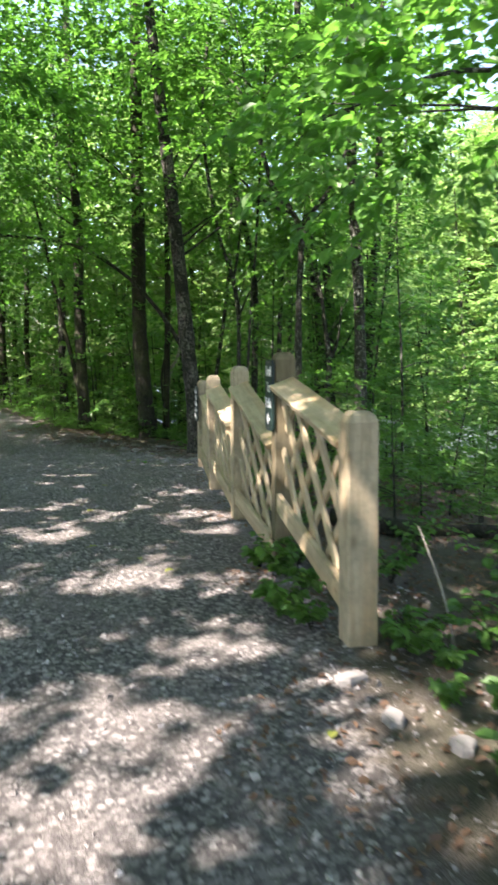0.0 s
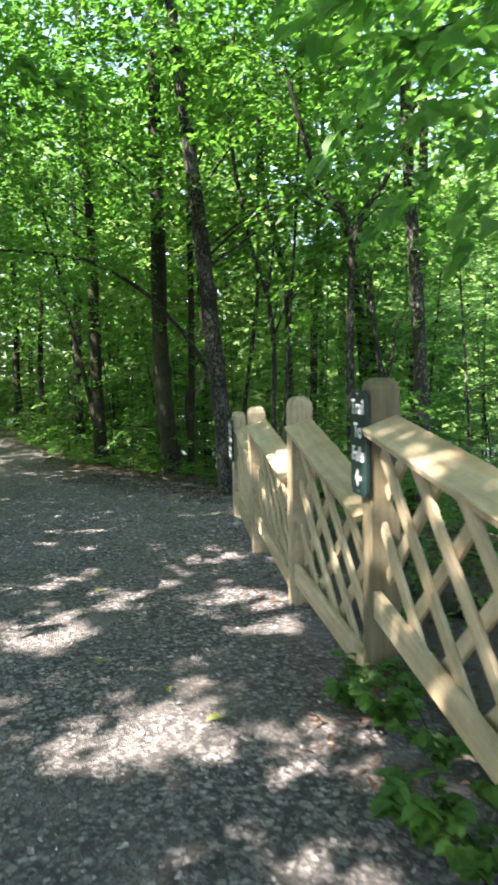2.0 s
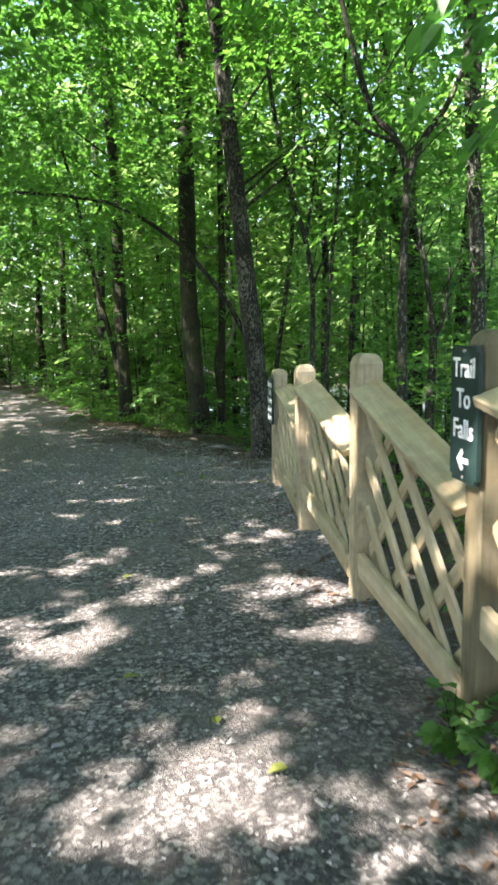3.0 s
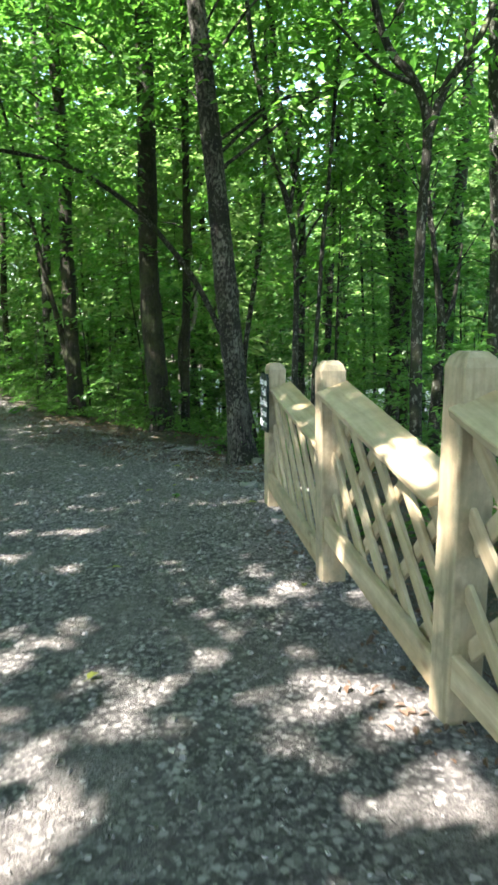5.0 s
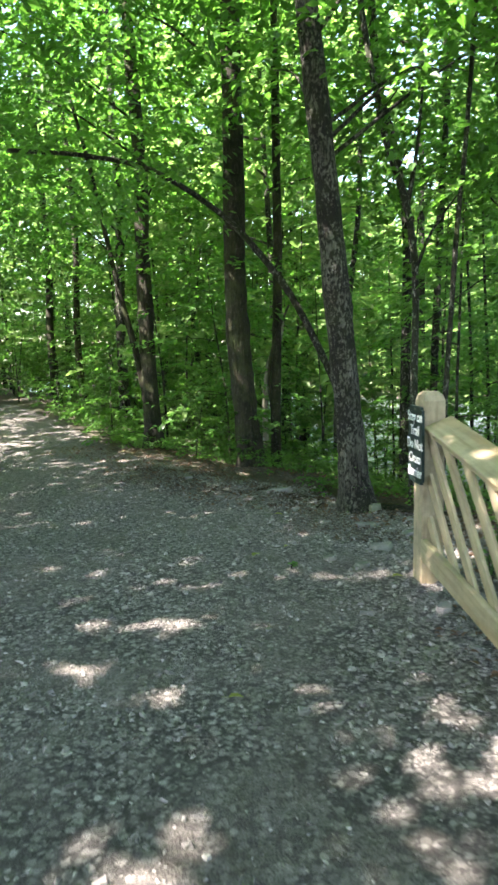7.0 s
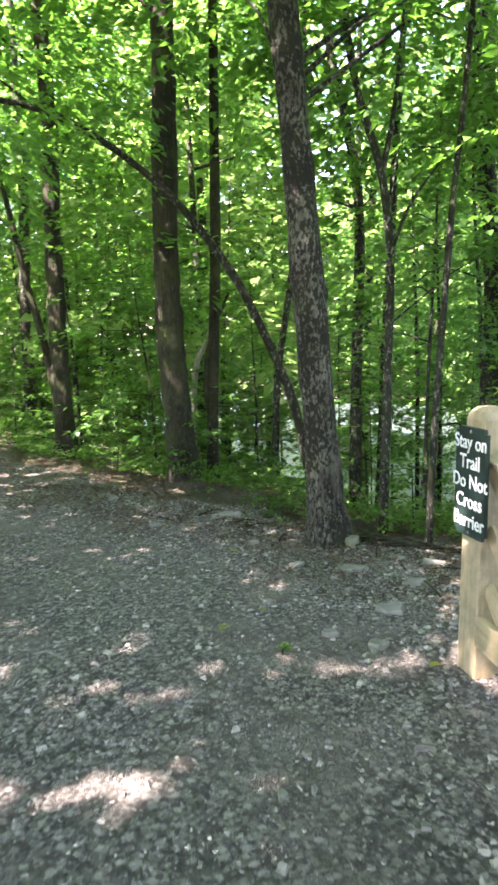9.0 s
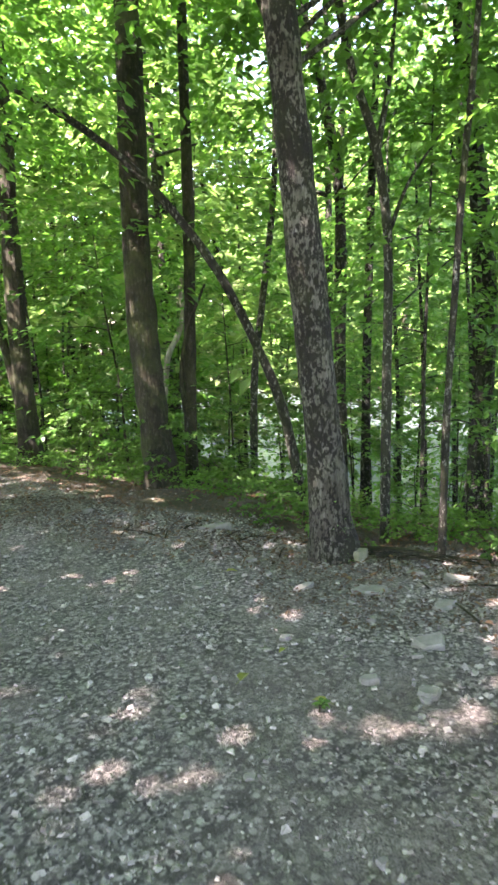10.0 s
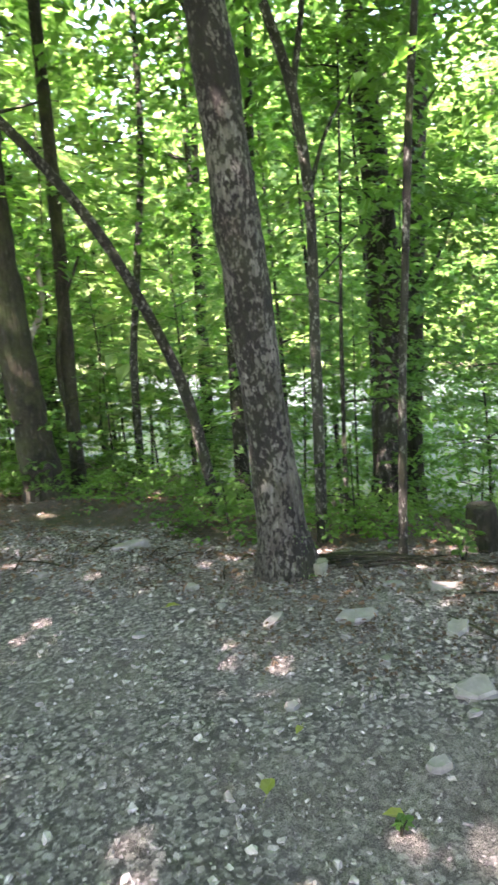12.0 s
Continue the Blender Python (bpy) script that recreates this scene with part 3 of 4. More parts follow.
build_tree(5, [(0.5, 13.63, -0.32), (0.52, 13.63, 0.9), (0.54, 13.63, 2.05), (0.50, 13.63, 2.65), (0.40, 13.63, 3.15), (0.16, 13.63, 3.95), (-0.1, 13.7, 6.0), (0.2, 13.8, 8.5)],
           (0.046, 0.024), BARK_GREY, "slim crooked tree with pale lichen on dark bark", [top_crown(0.2, 13.8, 8.0, 2.2, 90), ((0.9, 14.2, 4.2), (1.5, 1.2, 0.8), 50), ((1.0, 14.5, 2.4), (1.4, 0.7, 0.7), 24)],
           extra=[([(0.54, 13.63, 2.3), (0.75, 13.7, 2.75), (1.1, 13.8, 3.2)], 0.022, 0.008), ([(0.45, 13.63, 3.0), (0.55, 13.6, 3.6), (0.62, 13.6, 4.4)], 0.03, 0.012)])
build_tree(6, [(0.59, 12.62, -0.3), (0.61, 12.62, 0.4), (0.63, 12.62, 1.0), (0.68, 12.62, 1.8), (0.73, 12.62, 2.6), (0.82, 12.62, 3.6), (1.0, 12.6, 6.5)],
           (0.03, 0.018), BARK_DARK, "thin grey sapling at the edge of the bank", [((1.1, 12.7, 6.4), (1.6, 1.6, 1.5), 60)])
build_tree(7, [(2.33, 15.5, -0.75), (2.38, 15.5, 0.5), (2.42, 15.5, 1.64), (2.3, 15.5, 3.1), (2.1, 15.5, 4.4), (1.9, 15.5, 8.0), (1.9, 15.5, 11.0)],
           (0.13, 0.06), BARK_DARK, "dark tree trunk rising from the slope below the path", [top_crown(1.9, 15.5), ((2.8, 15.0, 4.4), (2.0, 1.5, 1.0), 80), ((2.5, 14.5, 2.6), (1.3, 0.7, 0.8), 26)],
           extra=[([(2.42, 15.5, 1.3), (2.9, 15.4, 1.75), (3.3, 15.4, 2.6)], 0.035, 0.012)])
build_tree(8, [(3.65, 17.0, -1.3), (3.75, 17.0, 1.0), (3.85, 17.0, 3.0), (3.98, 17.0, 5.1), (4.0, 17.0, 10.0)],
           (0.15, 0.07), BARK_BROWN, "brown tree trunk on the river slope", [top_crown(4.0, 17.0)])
build_tree(9, [on(1.36, 10.8), (1.33, 10.8, 1.3), (1.34, 10.8, 2.4), (1.37, 10.8, 3.3), (1.22, 10.8, 3.7), (0.95, 10.8, 4.05), (0.6, 10.7, 5.2)],
           (0.066, 0.028), BARK_DARK, "dark forked tree behind the fence", [((0.9, 10.8, 6.3), (2.0, 1.8, 1.2), 80), ((1.6, 11.0, 4.7), (1.6, 1.2, 0.7), 60)],
           extra=[([(1.37, 10.8, 3.2), (1.54, 10.8, 3.65), (1.85, 10.8, 4.1), (2.3, 10.9, 5.2)], 0.05, 0.022), ([(1.25, 10.8, 3.65), (0.9, 10.7, 3.75), (0.45, 10.6, 4.1)], 0.028, 0.012)])
build_tree(10, [on(2.74, 16.3), (2.76, 16.3, 1.2), (2.74, 16.3, 2.5), (2.62, 16.3, 3.9), (2.58, 16.3, 5.2), (2.54, 16.3, 6.9), (2.5, 16.3, 11.0)],
           (0.125, 0.06), BARK_BROWN, "straight brown tree on the slope behind the fence", [top_crown(2.5, 16.3)])
build_tree(11, [on(1.02, 16.8), (1.03, 16.8, 1.2), (1.05, 16.8, 3.2), (0.82, 16.8, 4.6), (0.6, 16.8, 5.6), (0.4, 16.8, 9.0)],
           (0.09, 0.04), BARK_DARK, "slim dark tree bending above head height", [top_crown(0.4, 16.8, 8.5, 2.3, 100), ((1.3, 16.6, 4.6), (2.0, 1.4, 1.0), 70)])
build_tree(12, [on(1.62, 17.6), (1.67, 17.6, 1.2), (1.76, 17.6, 3.6), (1.86, 17.6, 5.5), (1.96, 17.6, 7.1), (2.0, 17.6, 10)],
           (0.07, 0.035), BARK_DARK, "slim dark tree on the slope", [top_crown(2.0, 17.6, 9.0, 2.0, 80)])
build_tree(13, [on(-3.2, 18.0), (-3.24, 18.0, 1.6), (-3.24, 18.0, 3.2), (-3.21, 18.0, 4.7), (-3.3, 18.0, 7.0), (-3.3, 18.0, 11.0)],
           (0.15, 0.07), BARK_BROWN, "brown tree beside the bend of the path", [top_crown(-3.3, 18.0), ((-4.6, 17.0, 6.6), (2.6, 2.0, 1.3), 130), ((-5.2, 18.5, 8.6), (2.2, 2.0, 1.2), 100), ((-3.6, 17.4, 4.8), (2.2, 1.8, 1.1), 80)],
           extra=[([(-3.25, 18.0, 0.3), (-3.45, 18.0, 1.5), (-3.7, 18.0, 2.6), (-4.05, 18.0, 4.5), (-4.4, 18, 6.0)], 0.07, 0.025)])
build_tree(14, [on(2.0, 12.3), (2.0, 12.2, 0.55), (2.04, 12.2, 1.45), (1.98, 12.2, 1.95), (1.85, 12.2, 2.9)],
           (0.085, 0.02), BARK_DARK, "small dark snag with a low fork", [((1.9, 12.2, 3.3), (1.0, 0.9, 0.7), 22)],
           extra=[([(2.04, 12.2, 1.45), (2.18, 12.2, 1.8), (2.25, 12.2, 2.4)], 0.04, 0.012)], leaf=0.11)
build_tree(15, [on(2.47, 11.6), (2.46, 11.6, 1.2), (2.41, 11.6, 2.7), (2.28, 11.6, 4.8), (2.2, 11.6, 9.0)],
           (0.11, 0.05), BARK_GREY, "grey tree on the slope behind the fence", [top_crown(2.2, 11.6, 9.0, 2.6, 130)])
build_tree(16, [on(0.05, 18.2), (0.1, 18.2, 0.8), (0.25, 18.2, 1.9), (0.48, 18.2, 3.6), (0.54, 18.2, 5.3), (0.6, 18.2, 9.0)],
           (0.06, 0.03), BARK_GREY, "thin pale tree on the slope", [top_crown(0.6, 18.2, 8.0, 1.9, 70)])
# trees at the far bend of the path
build_tree(18, [on(-4.6, 22.4), (-4.6, 22.4, 2.0), (-4.5, 22.4, 5.0), (-4.6, 22.4, 11.0)], (0.13, 0.06), BARK_DARK, "dark tree near the far bend of the path",
           [top_crown(-5.0, 22.4, 8.5, 3.2, 150), ((-5.4, 21.6, 4.8), (2.2, 1.8, 1.2), 80)], leaf=0.17)
build_tree(19, [on(-6.3, 25.2), (-6.4, 25.2, 2.0), (-6.3, 25.2, 5.0), (-6.6, 25.2, 11.0)], (0.10, 0.05), BARK_BROWN, "slim brown tree near the far bend of the path",
           [top_crown(-7.0, 25.0, 9.0, 3.4, 170), ((-7.0, 24.6, 5.0), (2.4, 2.0, 1.4), 90)], leaf=0.18)
build_tree(20, [on(-8.1, 28.6), (-8.2, 28.6, 2.0), (-8.1, 28.6, 5.0), (-8.4, 28.6, 12.0)], (0.14, 0.06), BARK_BROWN, "brown tree near the far bend of the path",
           [top_crown(-9.0, 28.4, 9.5, 3.6, 170), ((-9.4, 28.0, 5.2), (2.6, 2.2, 1.5), 90)], leaf=0.19)
# a tree whose low branch hangs over the fence
build_tree(17, [on(4.3, 5.2), (4.25, 5.2, 1.5), (4.1, 5.2, 4.0), (3.6, 5.3, 8.5)], (0.13, 0.06), BARK_GREY, "tree with low leafy branches hanging over the fence",
           [top_crown(3.0, 5.6, 9.0, 2.8, 140), ((1.75, 5.0, 3.2), (1.1, 1.4, 0.55), 62)], leaf=0.13, reach=(0.5, 0.9), leaves=LEAF_UNDER,
           extra=[([(4.15, 5.2, 2.9), (3.0, 5.3, 3.4), (1.9, 5.4, 3.6), (0.9, 5.5, 3.3)], 0.035, 0.01)], shape=broad_leaves)

# tall trees, mostly unseen, added beside and behind so their crowns shade the path
rngc = np.random.default_rng(77)
SHADE_TREES = [(-5.6, -5.5), (-8.6, -3.5), (-5.9, -1.2), (-9.8, 0.6), (-6.6, 2.6), (-5.7, 5.6), (-9.2, 4.8), (-7.4, 8.3), (-5.8, 11.0), (-10.2, 9.2), (-8.2, 13.4), (-9.8, 17.4),
        (-12.6, -1.6), (-12.4, 6.4), (2.6, -3.0), (3.6, 1.0), (5.4, 7.4), (-3.0, -9.0), (6.2, 10.6), (-14.0, 21.0), (-13.0, 26.5), (-18.0, 23.5), (-17.0, 28.5)]
for k, (x, y) in enumerate(SHADE_TREES):
    z = float(land(x, y))
    lx, ly = rngc.uniform(-0.5, 0.5, 2)
    # four of them get one more crown over the path as sun cover
    over = [((x + 2.9, y + 0.4, 9.2), (2.4, 2.6, 1.4), 95)] if x in (-5.9, -6.6, -5.7, -5.6) else []
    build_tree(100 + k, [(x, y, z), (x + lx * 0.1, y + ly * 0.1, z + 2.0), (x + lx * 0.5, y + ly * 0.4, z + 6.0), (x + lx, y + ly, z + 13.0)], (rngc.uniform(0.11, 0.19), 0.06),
               (BARK_BROWN, BARK_GREY, BARK_DARK)[k % 3], "tall woodland tree added to shade the path with its leafy crown", [((x + lx, y + ly, 9.3), (3.3, 3.3, 2.3), 200 if y < 3.5 else 180 if 10 < y < 12 else 240), ((x + 1.5 * np.sign(-1 - x), y, 5.3), (1.9, 1.9, 0.9), 45)] + over, leaf=0.2, per=26, seg=10)


# ---- understory and far woods ----
def sapling(seed, height, spread, n, per, leaf, mat, bark, r0, low=0.18, name="sapling", label="", category="tree", group=""):
    rng = np.random.default_rng(seed)
    t = thing(name, label, category, (0, 0, 0), group)
    bend = rng.normal(0, 0.05 * height, 2)
    line = smooth_line([(0, 0, -0.3), (bend[0] * 0.2, bend[1] * 0.2, height * 0.35), (bend[0] * 0.7, bend[1] * 0.7, height * 0.7), (bend[0], bend[1], height)], 4)
    pieces = [tube(line, np.linspace(r0, r0 * 0.25, len(line)), 7, 0.03, rng)]
    hgt = height * (low + (1 - low) * rng.random(n) ** 0.9)
    ang = rng.uniform(0, 2 * np.pi, n)
    way = np.stack([np.cos(ang), np.sin(ang), rng.normal(0.1, 0.15, n)], 1)
    stem = np.stack([np.interp(hgt, line[:, 2], line[:, i]) for i in range(3)], 1)
    rad = spread * (1.05 - 0.75 * (hgt / height) ** 2) * rng.uniform(0.15, 0.95, n)
    o = stem + way * rad[:, None] * np.array([1, 1, 0.5])
    for k in rng.choice(n, min(n, 9), replace=False):
        q = np.array([stem[k] - np.array([0, 0, 0.12 * rad[k]]), (stem[k] + o[k]) / 2, o[k]])
        pieces.append(tube(q, np.linspace(r0 * 0.4, 0.004, 3), 4))
    v, f = joined(pieces)
    hang("trunk", array_mesh("trunk", v, f, bark, True), t)
    a = sprays(rng, o, way, rng.uniform(0.35, 0.8, n) * spread * 0.75, per, leaf)
    v, f = leaf_quads(*a)
    hang("crown", array_mesh("crown", v, f, mat), t)
    return t


def scatter(rng, made, places, scales):
    """Copies of the made things at the places; the first of each stays where it is put."""
    for k, (x, y) in enumerate(places):
        src = made[k % len(made)]
        s = rng.uniform(*scales)
        m = pose(x, y, float(land(x, y)), rng.normal(0, 2), rng.normal(0, 2), rng.uniform(0, 360)) @ Matrix.Scale(s, 4)
        if k < len(made):
            src.matrix_basis = m
        else:
            c = copy_thing(src, pose(0, 0, 0))
            c.matrix_basis = m


def places(rng, n, box, gap, test):
    out = []
    for _ in range(n * 60):
        x, y = rng.uniform(box[0], box[1]), rng.uniform(box[2], box[3])
        if test(x, y) and all((x - a) ** 2 + (y - b) ** 2 > gap * gap for a, b in out):
            out.append((x, y))
            if len(out) == n:
                break
    return out


def beside(x, y, near, far=1e9):
    d = x - float(edge_x(y))
    return near < d < far or (-far < d + PATH_WIDE < -near)


rngs = np.random.default_rng(5)
SAPS = [sapling(200 + i, h, sp, n, 23, 0.104, LEAF_UNDER, (BARK_DARK, BARK_GREY, BARK_BROWN)[i % 3], r0, low, label="slender young tree with layered green leaves", group="young trees")
        for i, (h, sp, n, r0, low) in enumerate([(4.6, 1.3, 70, 0.028, 0.2), (6.2, 1.6, 90, 0.035, 0.25), (3.2, 1.2, 60, 0.02, 0.15), (7.5, 1.8, 100, 0.045, 0.35), (5.2, 1.5, 80, 0.03, 0.15)])]
scatter(rngs, SAPS, places(rngs, 160, (-22, 20, 12, 36), 1.1, lambda x, y: beside(x, y, 2.2) and float(land(x, y)) > -3.3 and not (abs(x + 0.6 - (y - 9) * 0.1) < 1.2 and y < 20)), (0.8, 1.25))
for x, y in places(rngs, 26, (2.0, 11.0, 11.5, 24), 1.2, lambda x, y: beside(x, y, 2.6)):
    m = pose(x, y, float(land(x, y)), 0, 0, rngs.uniform(0, 360)) @ Matrix.Scale(rngs.uniform(0.7, 1.1), 4)
    copy_thing(SAPS[int(rngs.integers(0, 5))], pose(0, 0, 0)).matrix_basis = m
BUSH = [sapling(230 + i, h, sp, n, 23, 0.068, LEAF_LOW, BARK_DARK, 0.012, 0.05, "shrub", "low green shrub on the bank", "shrub", "shrubs on the bank")
        for i, (h, sp, n) in enumerate([(0.8, 0.55, 26), (1.2, 0.7, 34), (0.55, 0.5, 20), (1.6, 0.8, 42)])]
scatter(rngs, BUSH, [(x + 0.5 if 12.3 < y < 16.5 and x - float(edge_x(y)) < 1.3 and x < 0.0 else x, y) for x, y in places(rngs, 168, (-10, 7, 0, 25), 0.52, lambda x, y: beside(x, y, 0.4 if y < 11 else 1.2 if y < 17.5 else 0.4, 5.0) and not (y < 11 and -PATH_WIDE < x - float(edge_x(y)) < 0.9) and not (0.5 < x < 1.7 and 11.4 < y < 13.0))], (0.6, 1.2))
# cover along the far bend and down the river slope
for x, y in places(rngs, 44, (-34, -2, 19, 46), 1.5, lambda x, y: beside(x, y, 0.9, 9.0)):
    m = pose(x, y, float(land(x, y)), 0, 0, rngs.uniform(0, 360)) @ Matrix.Scale(rngs.uniform(1.5, 2.6), 4)
    copy_thing(BUSH[int(rngs.integers(0, 4))], pose(0, 0, 0)).matrix_basis = m
for x, y in places(rngs, 24, (-3, 16, 13, 34), 1.6, lambda x, y: beside(x, y, 4.5, 11.0) and float(land(x, y)) > -3.3):
    m = pose(x, y, float(land(x, y)), 0, 0, rngs.uniform(0, 360)) @ Matrix.Scale(rngs.uniform(0.45, 0.75), 4)
    copy_thing(SAPS[int(rngs.integers(0, 5))], pose(0, 0, 0)).matrix_basis = m
THICKET = [sapling(250 + i, h, sp, n, 17, 0.34, LEAF_FAR_LIT, BARK_DARK, 0.03, 0.03, "shrub", "green thicket on the far river bank, leaves paled to look sunlit", "shrub", "far thickets")
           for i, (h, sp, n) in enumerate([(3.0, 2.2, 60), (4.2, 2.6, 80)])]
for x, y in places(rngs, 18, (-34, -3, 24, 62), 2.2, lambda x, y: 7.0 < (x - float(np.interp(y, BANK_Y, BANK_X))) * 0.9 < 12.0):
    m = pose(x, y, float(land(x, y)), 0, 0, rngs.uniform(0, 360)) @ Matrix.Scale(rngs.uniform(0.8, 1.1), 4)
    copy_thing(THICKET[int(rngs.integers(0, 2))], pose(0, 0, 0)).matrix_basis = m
scatter(rngs, THICKET, places(rngs, 64, (10, 62, 0, 75), 2.8, lambda x, y: 35 < (x - float(np.interp(y, BANK_Y, BANK_X))) * 0.9 < 52), (0.8, 1.3))
TALL = [sapling(260 + i, h, sp, n, 19, 0.34, LEAF_FAR_LIT, (BARK_DARK, BARK_BROWN)[i % 2], r0, low, "tree", "tall woodland tree beyond the slope, leaves paled to look sunlit", "tree", "woodland trees")
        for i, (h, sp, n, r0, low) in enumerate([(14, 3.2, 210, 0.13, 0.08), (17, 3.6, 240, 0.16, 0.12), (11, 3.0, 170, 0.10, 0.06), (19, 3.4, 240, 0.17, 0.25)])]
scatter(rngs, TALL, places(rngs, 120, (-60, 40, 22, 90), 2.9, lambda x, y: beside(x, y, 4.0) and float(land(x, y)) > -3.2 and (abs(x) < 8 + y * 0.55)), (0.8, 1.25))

for x, y, k in ((-0.6, 27.0, 3), (1.6, 30.0, 3), (-3.2, 29.0, 1), (3.6, 26.0, 3), (6.2, 28.5, 3), (-5.6, 32.0, 1), (0.4, 34.0, 1)):
    copy_thing(TALL[k], pose(0, 0, 0)).matrix_basis = pose(x, y, float(land(x, y)), 0, 0, 40 * x) @ Matrix.Scale(0.85, 4)

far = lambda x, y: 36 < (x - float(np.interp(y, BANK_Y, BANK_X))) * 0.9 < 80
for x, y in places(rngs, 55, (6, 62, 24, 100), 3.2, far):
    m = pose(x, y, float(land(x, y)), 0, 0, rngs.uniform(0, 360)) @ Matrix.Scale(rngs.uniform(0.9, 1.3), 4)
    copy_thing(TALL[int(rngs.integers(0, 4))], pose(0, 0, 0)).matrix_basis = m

# ---- stones, gravel and litter ----
def slab_bm(rng, a, b, h):
    bm = bmesh.new()
    n = 7
    ang = np.sort(rng.uniform(0, 2 * np.pi, n)) * 0.5 + np.linspace(0, 2 * np.pi, n, endpoint=False) * 0.5
    r = rng.uniform(0.62, 1.12, n)
    low = [bm.verts.new((a * q * math.cos(t), b * q * math.sin(t), -h)) for t, q in zip(ang, r)]
    mid = [bm.verts.new((a * q * math.cos(t), b * q * math.sin(t), h * 0.55 + rng.normal(0, h * 0.1))) for t, q in zip(ang, r)]
    top = [bm.verts.new((a * q * 0.86 * math.cos(t), b * q * 0.86 * math.sin(t), h + rng.normal(0, h * 0.12))) for t, q in zip(ang, r)]
    for p, q in ((low, mid), (mid, top)):
        for k in range(n):
            bm.faces.new((p[k], p[(k + 1) % n], q[(k + 1) % n], q[k]))
    bm.faces.new(top)
    bm.faces.new(low[::-1])
    return bm


def build_slab(rng, x, y, a, b, h, turn, label, mat, lift=0.3):
    me = bpy.data.meshes.new("stone")
    bm = slab_bm(rng, a, b, h)
    bm.to_mesh(me)
    bm.free()
    me.materials.append(mat)
    ob = new("stone", me)
    ob.matrix_basis = pose(x, y, float(land(x, y)) + h * lift, rng.normal(0, 4), rng.normal(0, 4), turn)
    tagged(ob, label, "stone", "loose stones by the path")


rngk = np.random.default_rng(21)
FLAT = "flat grey slab of stone lying in the gravel"
for x, y, a, b, h, turn in ((-0.27, 11.72, 0.15, 0.09, 0.022, 10), (-0.29, 10.80, 0.14, 0.08, 0.025, -12), (-0.66, 11.95, 0.12, 0.04, 0.014, 35),
                            (0.16, 12.05, 0.09, 0.05, 0.016, -20), (-0.88, 12.72, 0.07, 0.045, 0.02, 20), (-1.72, 13.45, 0.06, 0.045, 0.022, 0), (-1.05, 13.75, 0.16, 0.08, 0.035, 15),
                            (0.02, 11.30, 0.10, 0.06, 0.02, 40), (-0.50, 10.30, 0.08, 0.05, 0.018, 60), (-0.72, 10.45, 0.055, 0.04, 0.02, 0), (0.34, 11.85, 0.12, 0.05, 0.02, -15),
                            (-0.45, 11.2, 0.05, 0.035, 0.018, 80), (-2.2, 14.6, 0.08, 0.05, 0.03, 20), (-0.15, 9.45, 0.09, 0.06, 0.02, 45), (0.28, 9.3, 0.10, 0.06, 0.03, 10),
                            (0.62, 3.1, 0.09, 0.06, 0.03, 30), (0.74, 2.75, 0.07, 0.05, 0.03, 70), (0.95, 2.5, 0.08, 0.05, 0.035, 10), (0.5, 3.9, 0.05, 0.04, 0.02, 0), (0.42, 4.15, 0.06, 0.04, 0.02, 40)):
    build_slab(rngk, x, y, a, b, h, turn, FLAT, STONE)
build_slab(rngk, -0.10, 12.50, 0.085, 0.06, 0.05, 15, "pale mossy stone at the foot of a leaning tree", STONE_MOSS, 0.6)
for _ in range(46):
    x, y = rngk.uniform(-1.4, 0.5), rngk.uniform(8.2, 12.6)
    if x > float(edge_x(y)) - 0.1:
        x -= 0.8
    a = rngk.uniform(0.022, 0.045)
    build_slab(rngk, x, y, a, a * rngk.uniform(0.55, 0.85), a * rngk.uniform(0.25, 0.4), rngk.uniform(0, 360), "small angular grey stone on the gravel", STONE)


def chips(rng, x, y, size, flat, name, label, category, mat):
    """Many small angular stones in one mesh."""
    n = len(x)
    box = np.array([[-1, -1, -1], [1, -1, -1], [1, 1, -1], [-1, 1, -1], [-0.6, -0.75, 1], [0.8, -0.45, 0.8], [0.5, 0.75, 1], [-0.8, 0.4, 0.7]], float)
    v = box[None] * (1 + rng.normal(0, 0.32, (n, 8, 3)))
    v = v * np.stack([size, size * rng.uniform(0.42, 0.9, n), size * rng.uniform(*flat, n)], -1)[:, None]
    t = rng.uniform(0, 2 * np.pi, n)
    c, s = np.cos(t)[:, None], np.sin(t)[:, None]
    p, q = rng.normal(0, 0.22, n)[:, None], rng.normal(0, 0.22, n)[:, None]
    vx, vy, vz = v[..., 0], v[..., 1], v[..., 2] + p * v[..., 0] + q * v[..., 1]
    V = np.stack([vx * c - vy * s + x[:, None], vx * s + vy * c + y[:, None], vz + (land(x, y) + size * 0.12)[:, None]], -1).reshape(-1, 3)
    quad = np.array([[0, 3, 2, 1], [4, 5, 6, 7], [0, 1, 5, 4], [1, 2, 6, 5], [2, 3, 7, 6], [3, 0, 4, 7]])
    F = (np.arange(n)[:, None, None] * 8 + quad[None]).reshape(-1, 4)
    tagged(new(name, array_mesh(name, V, F, mat)), label, category, kind="stuff")


def patchy(rng, n, box, test):
    x, y = rng.uniform(box[0], box[1], n), rng.uniform(box[2], box[3], n)
    lump = np.sin(2.3 * x + 1.2 * y) * np.sin(1.9 * y - 0.8 * x) + 0.6 * np.sin(5.1 * x + 2) * np.sin(4.3 * y + 1)
    keep = test(x, y) & (rng.random(n) < 0.72 + 0.35 * lump)
    return x[keep], y[keep]


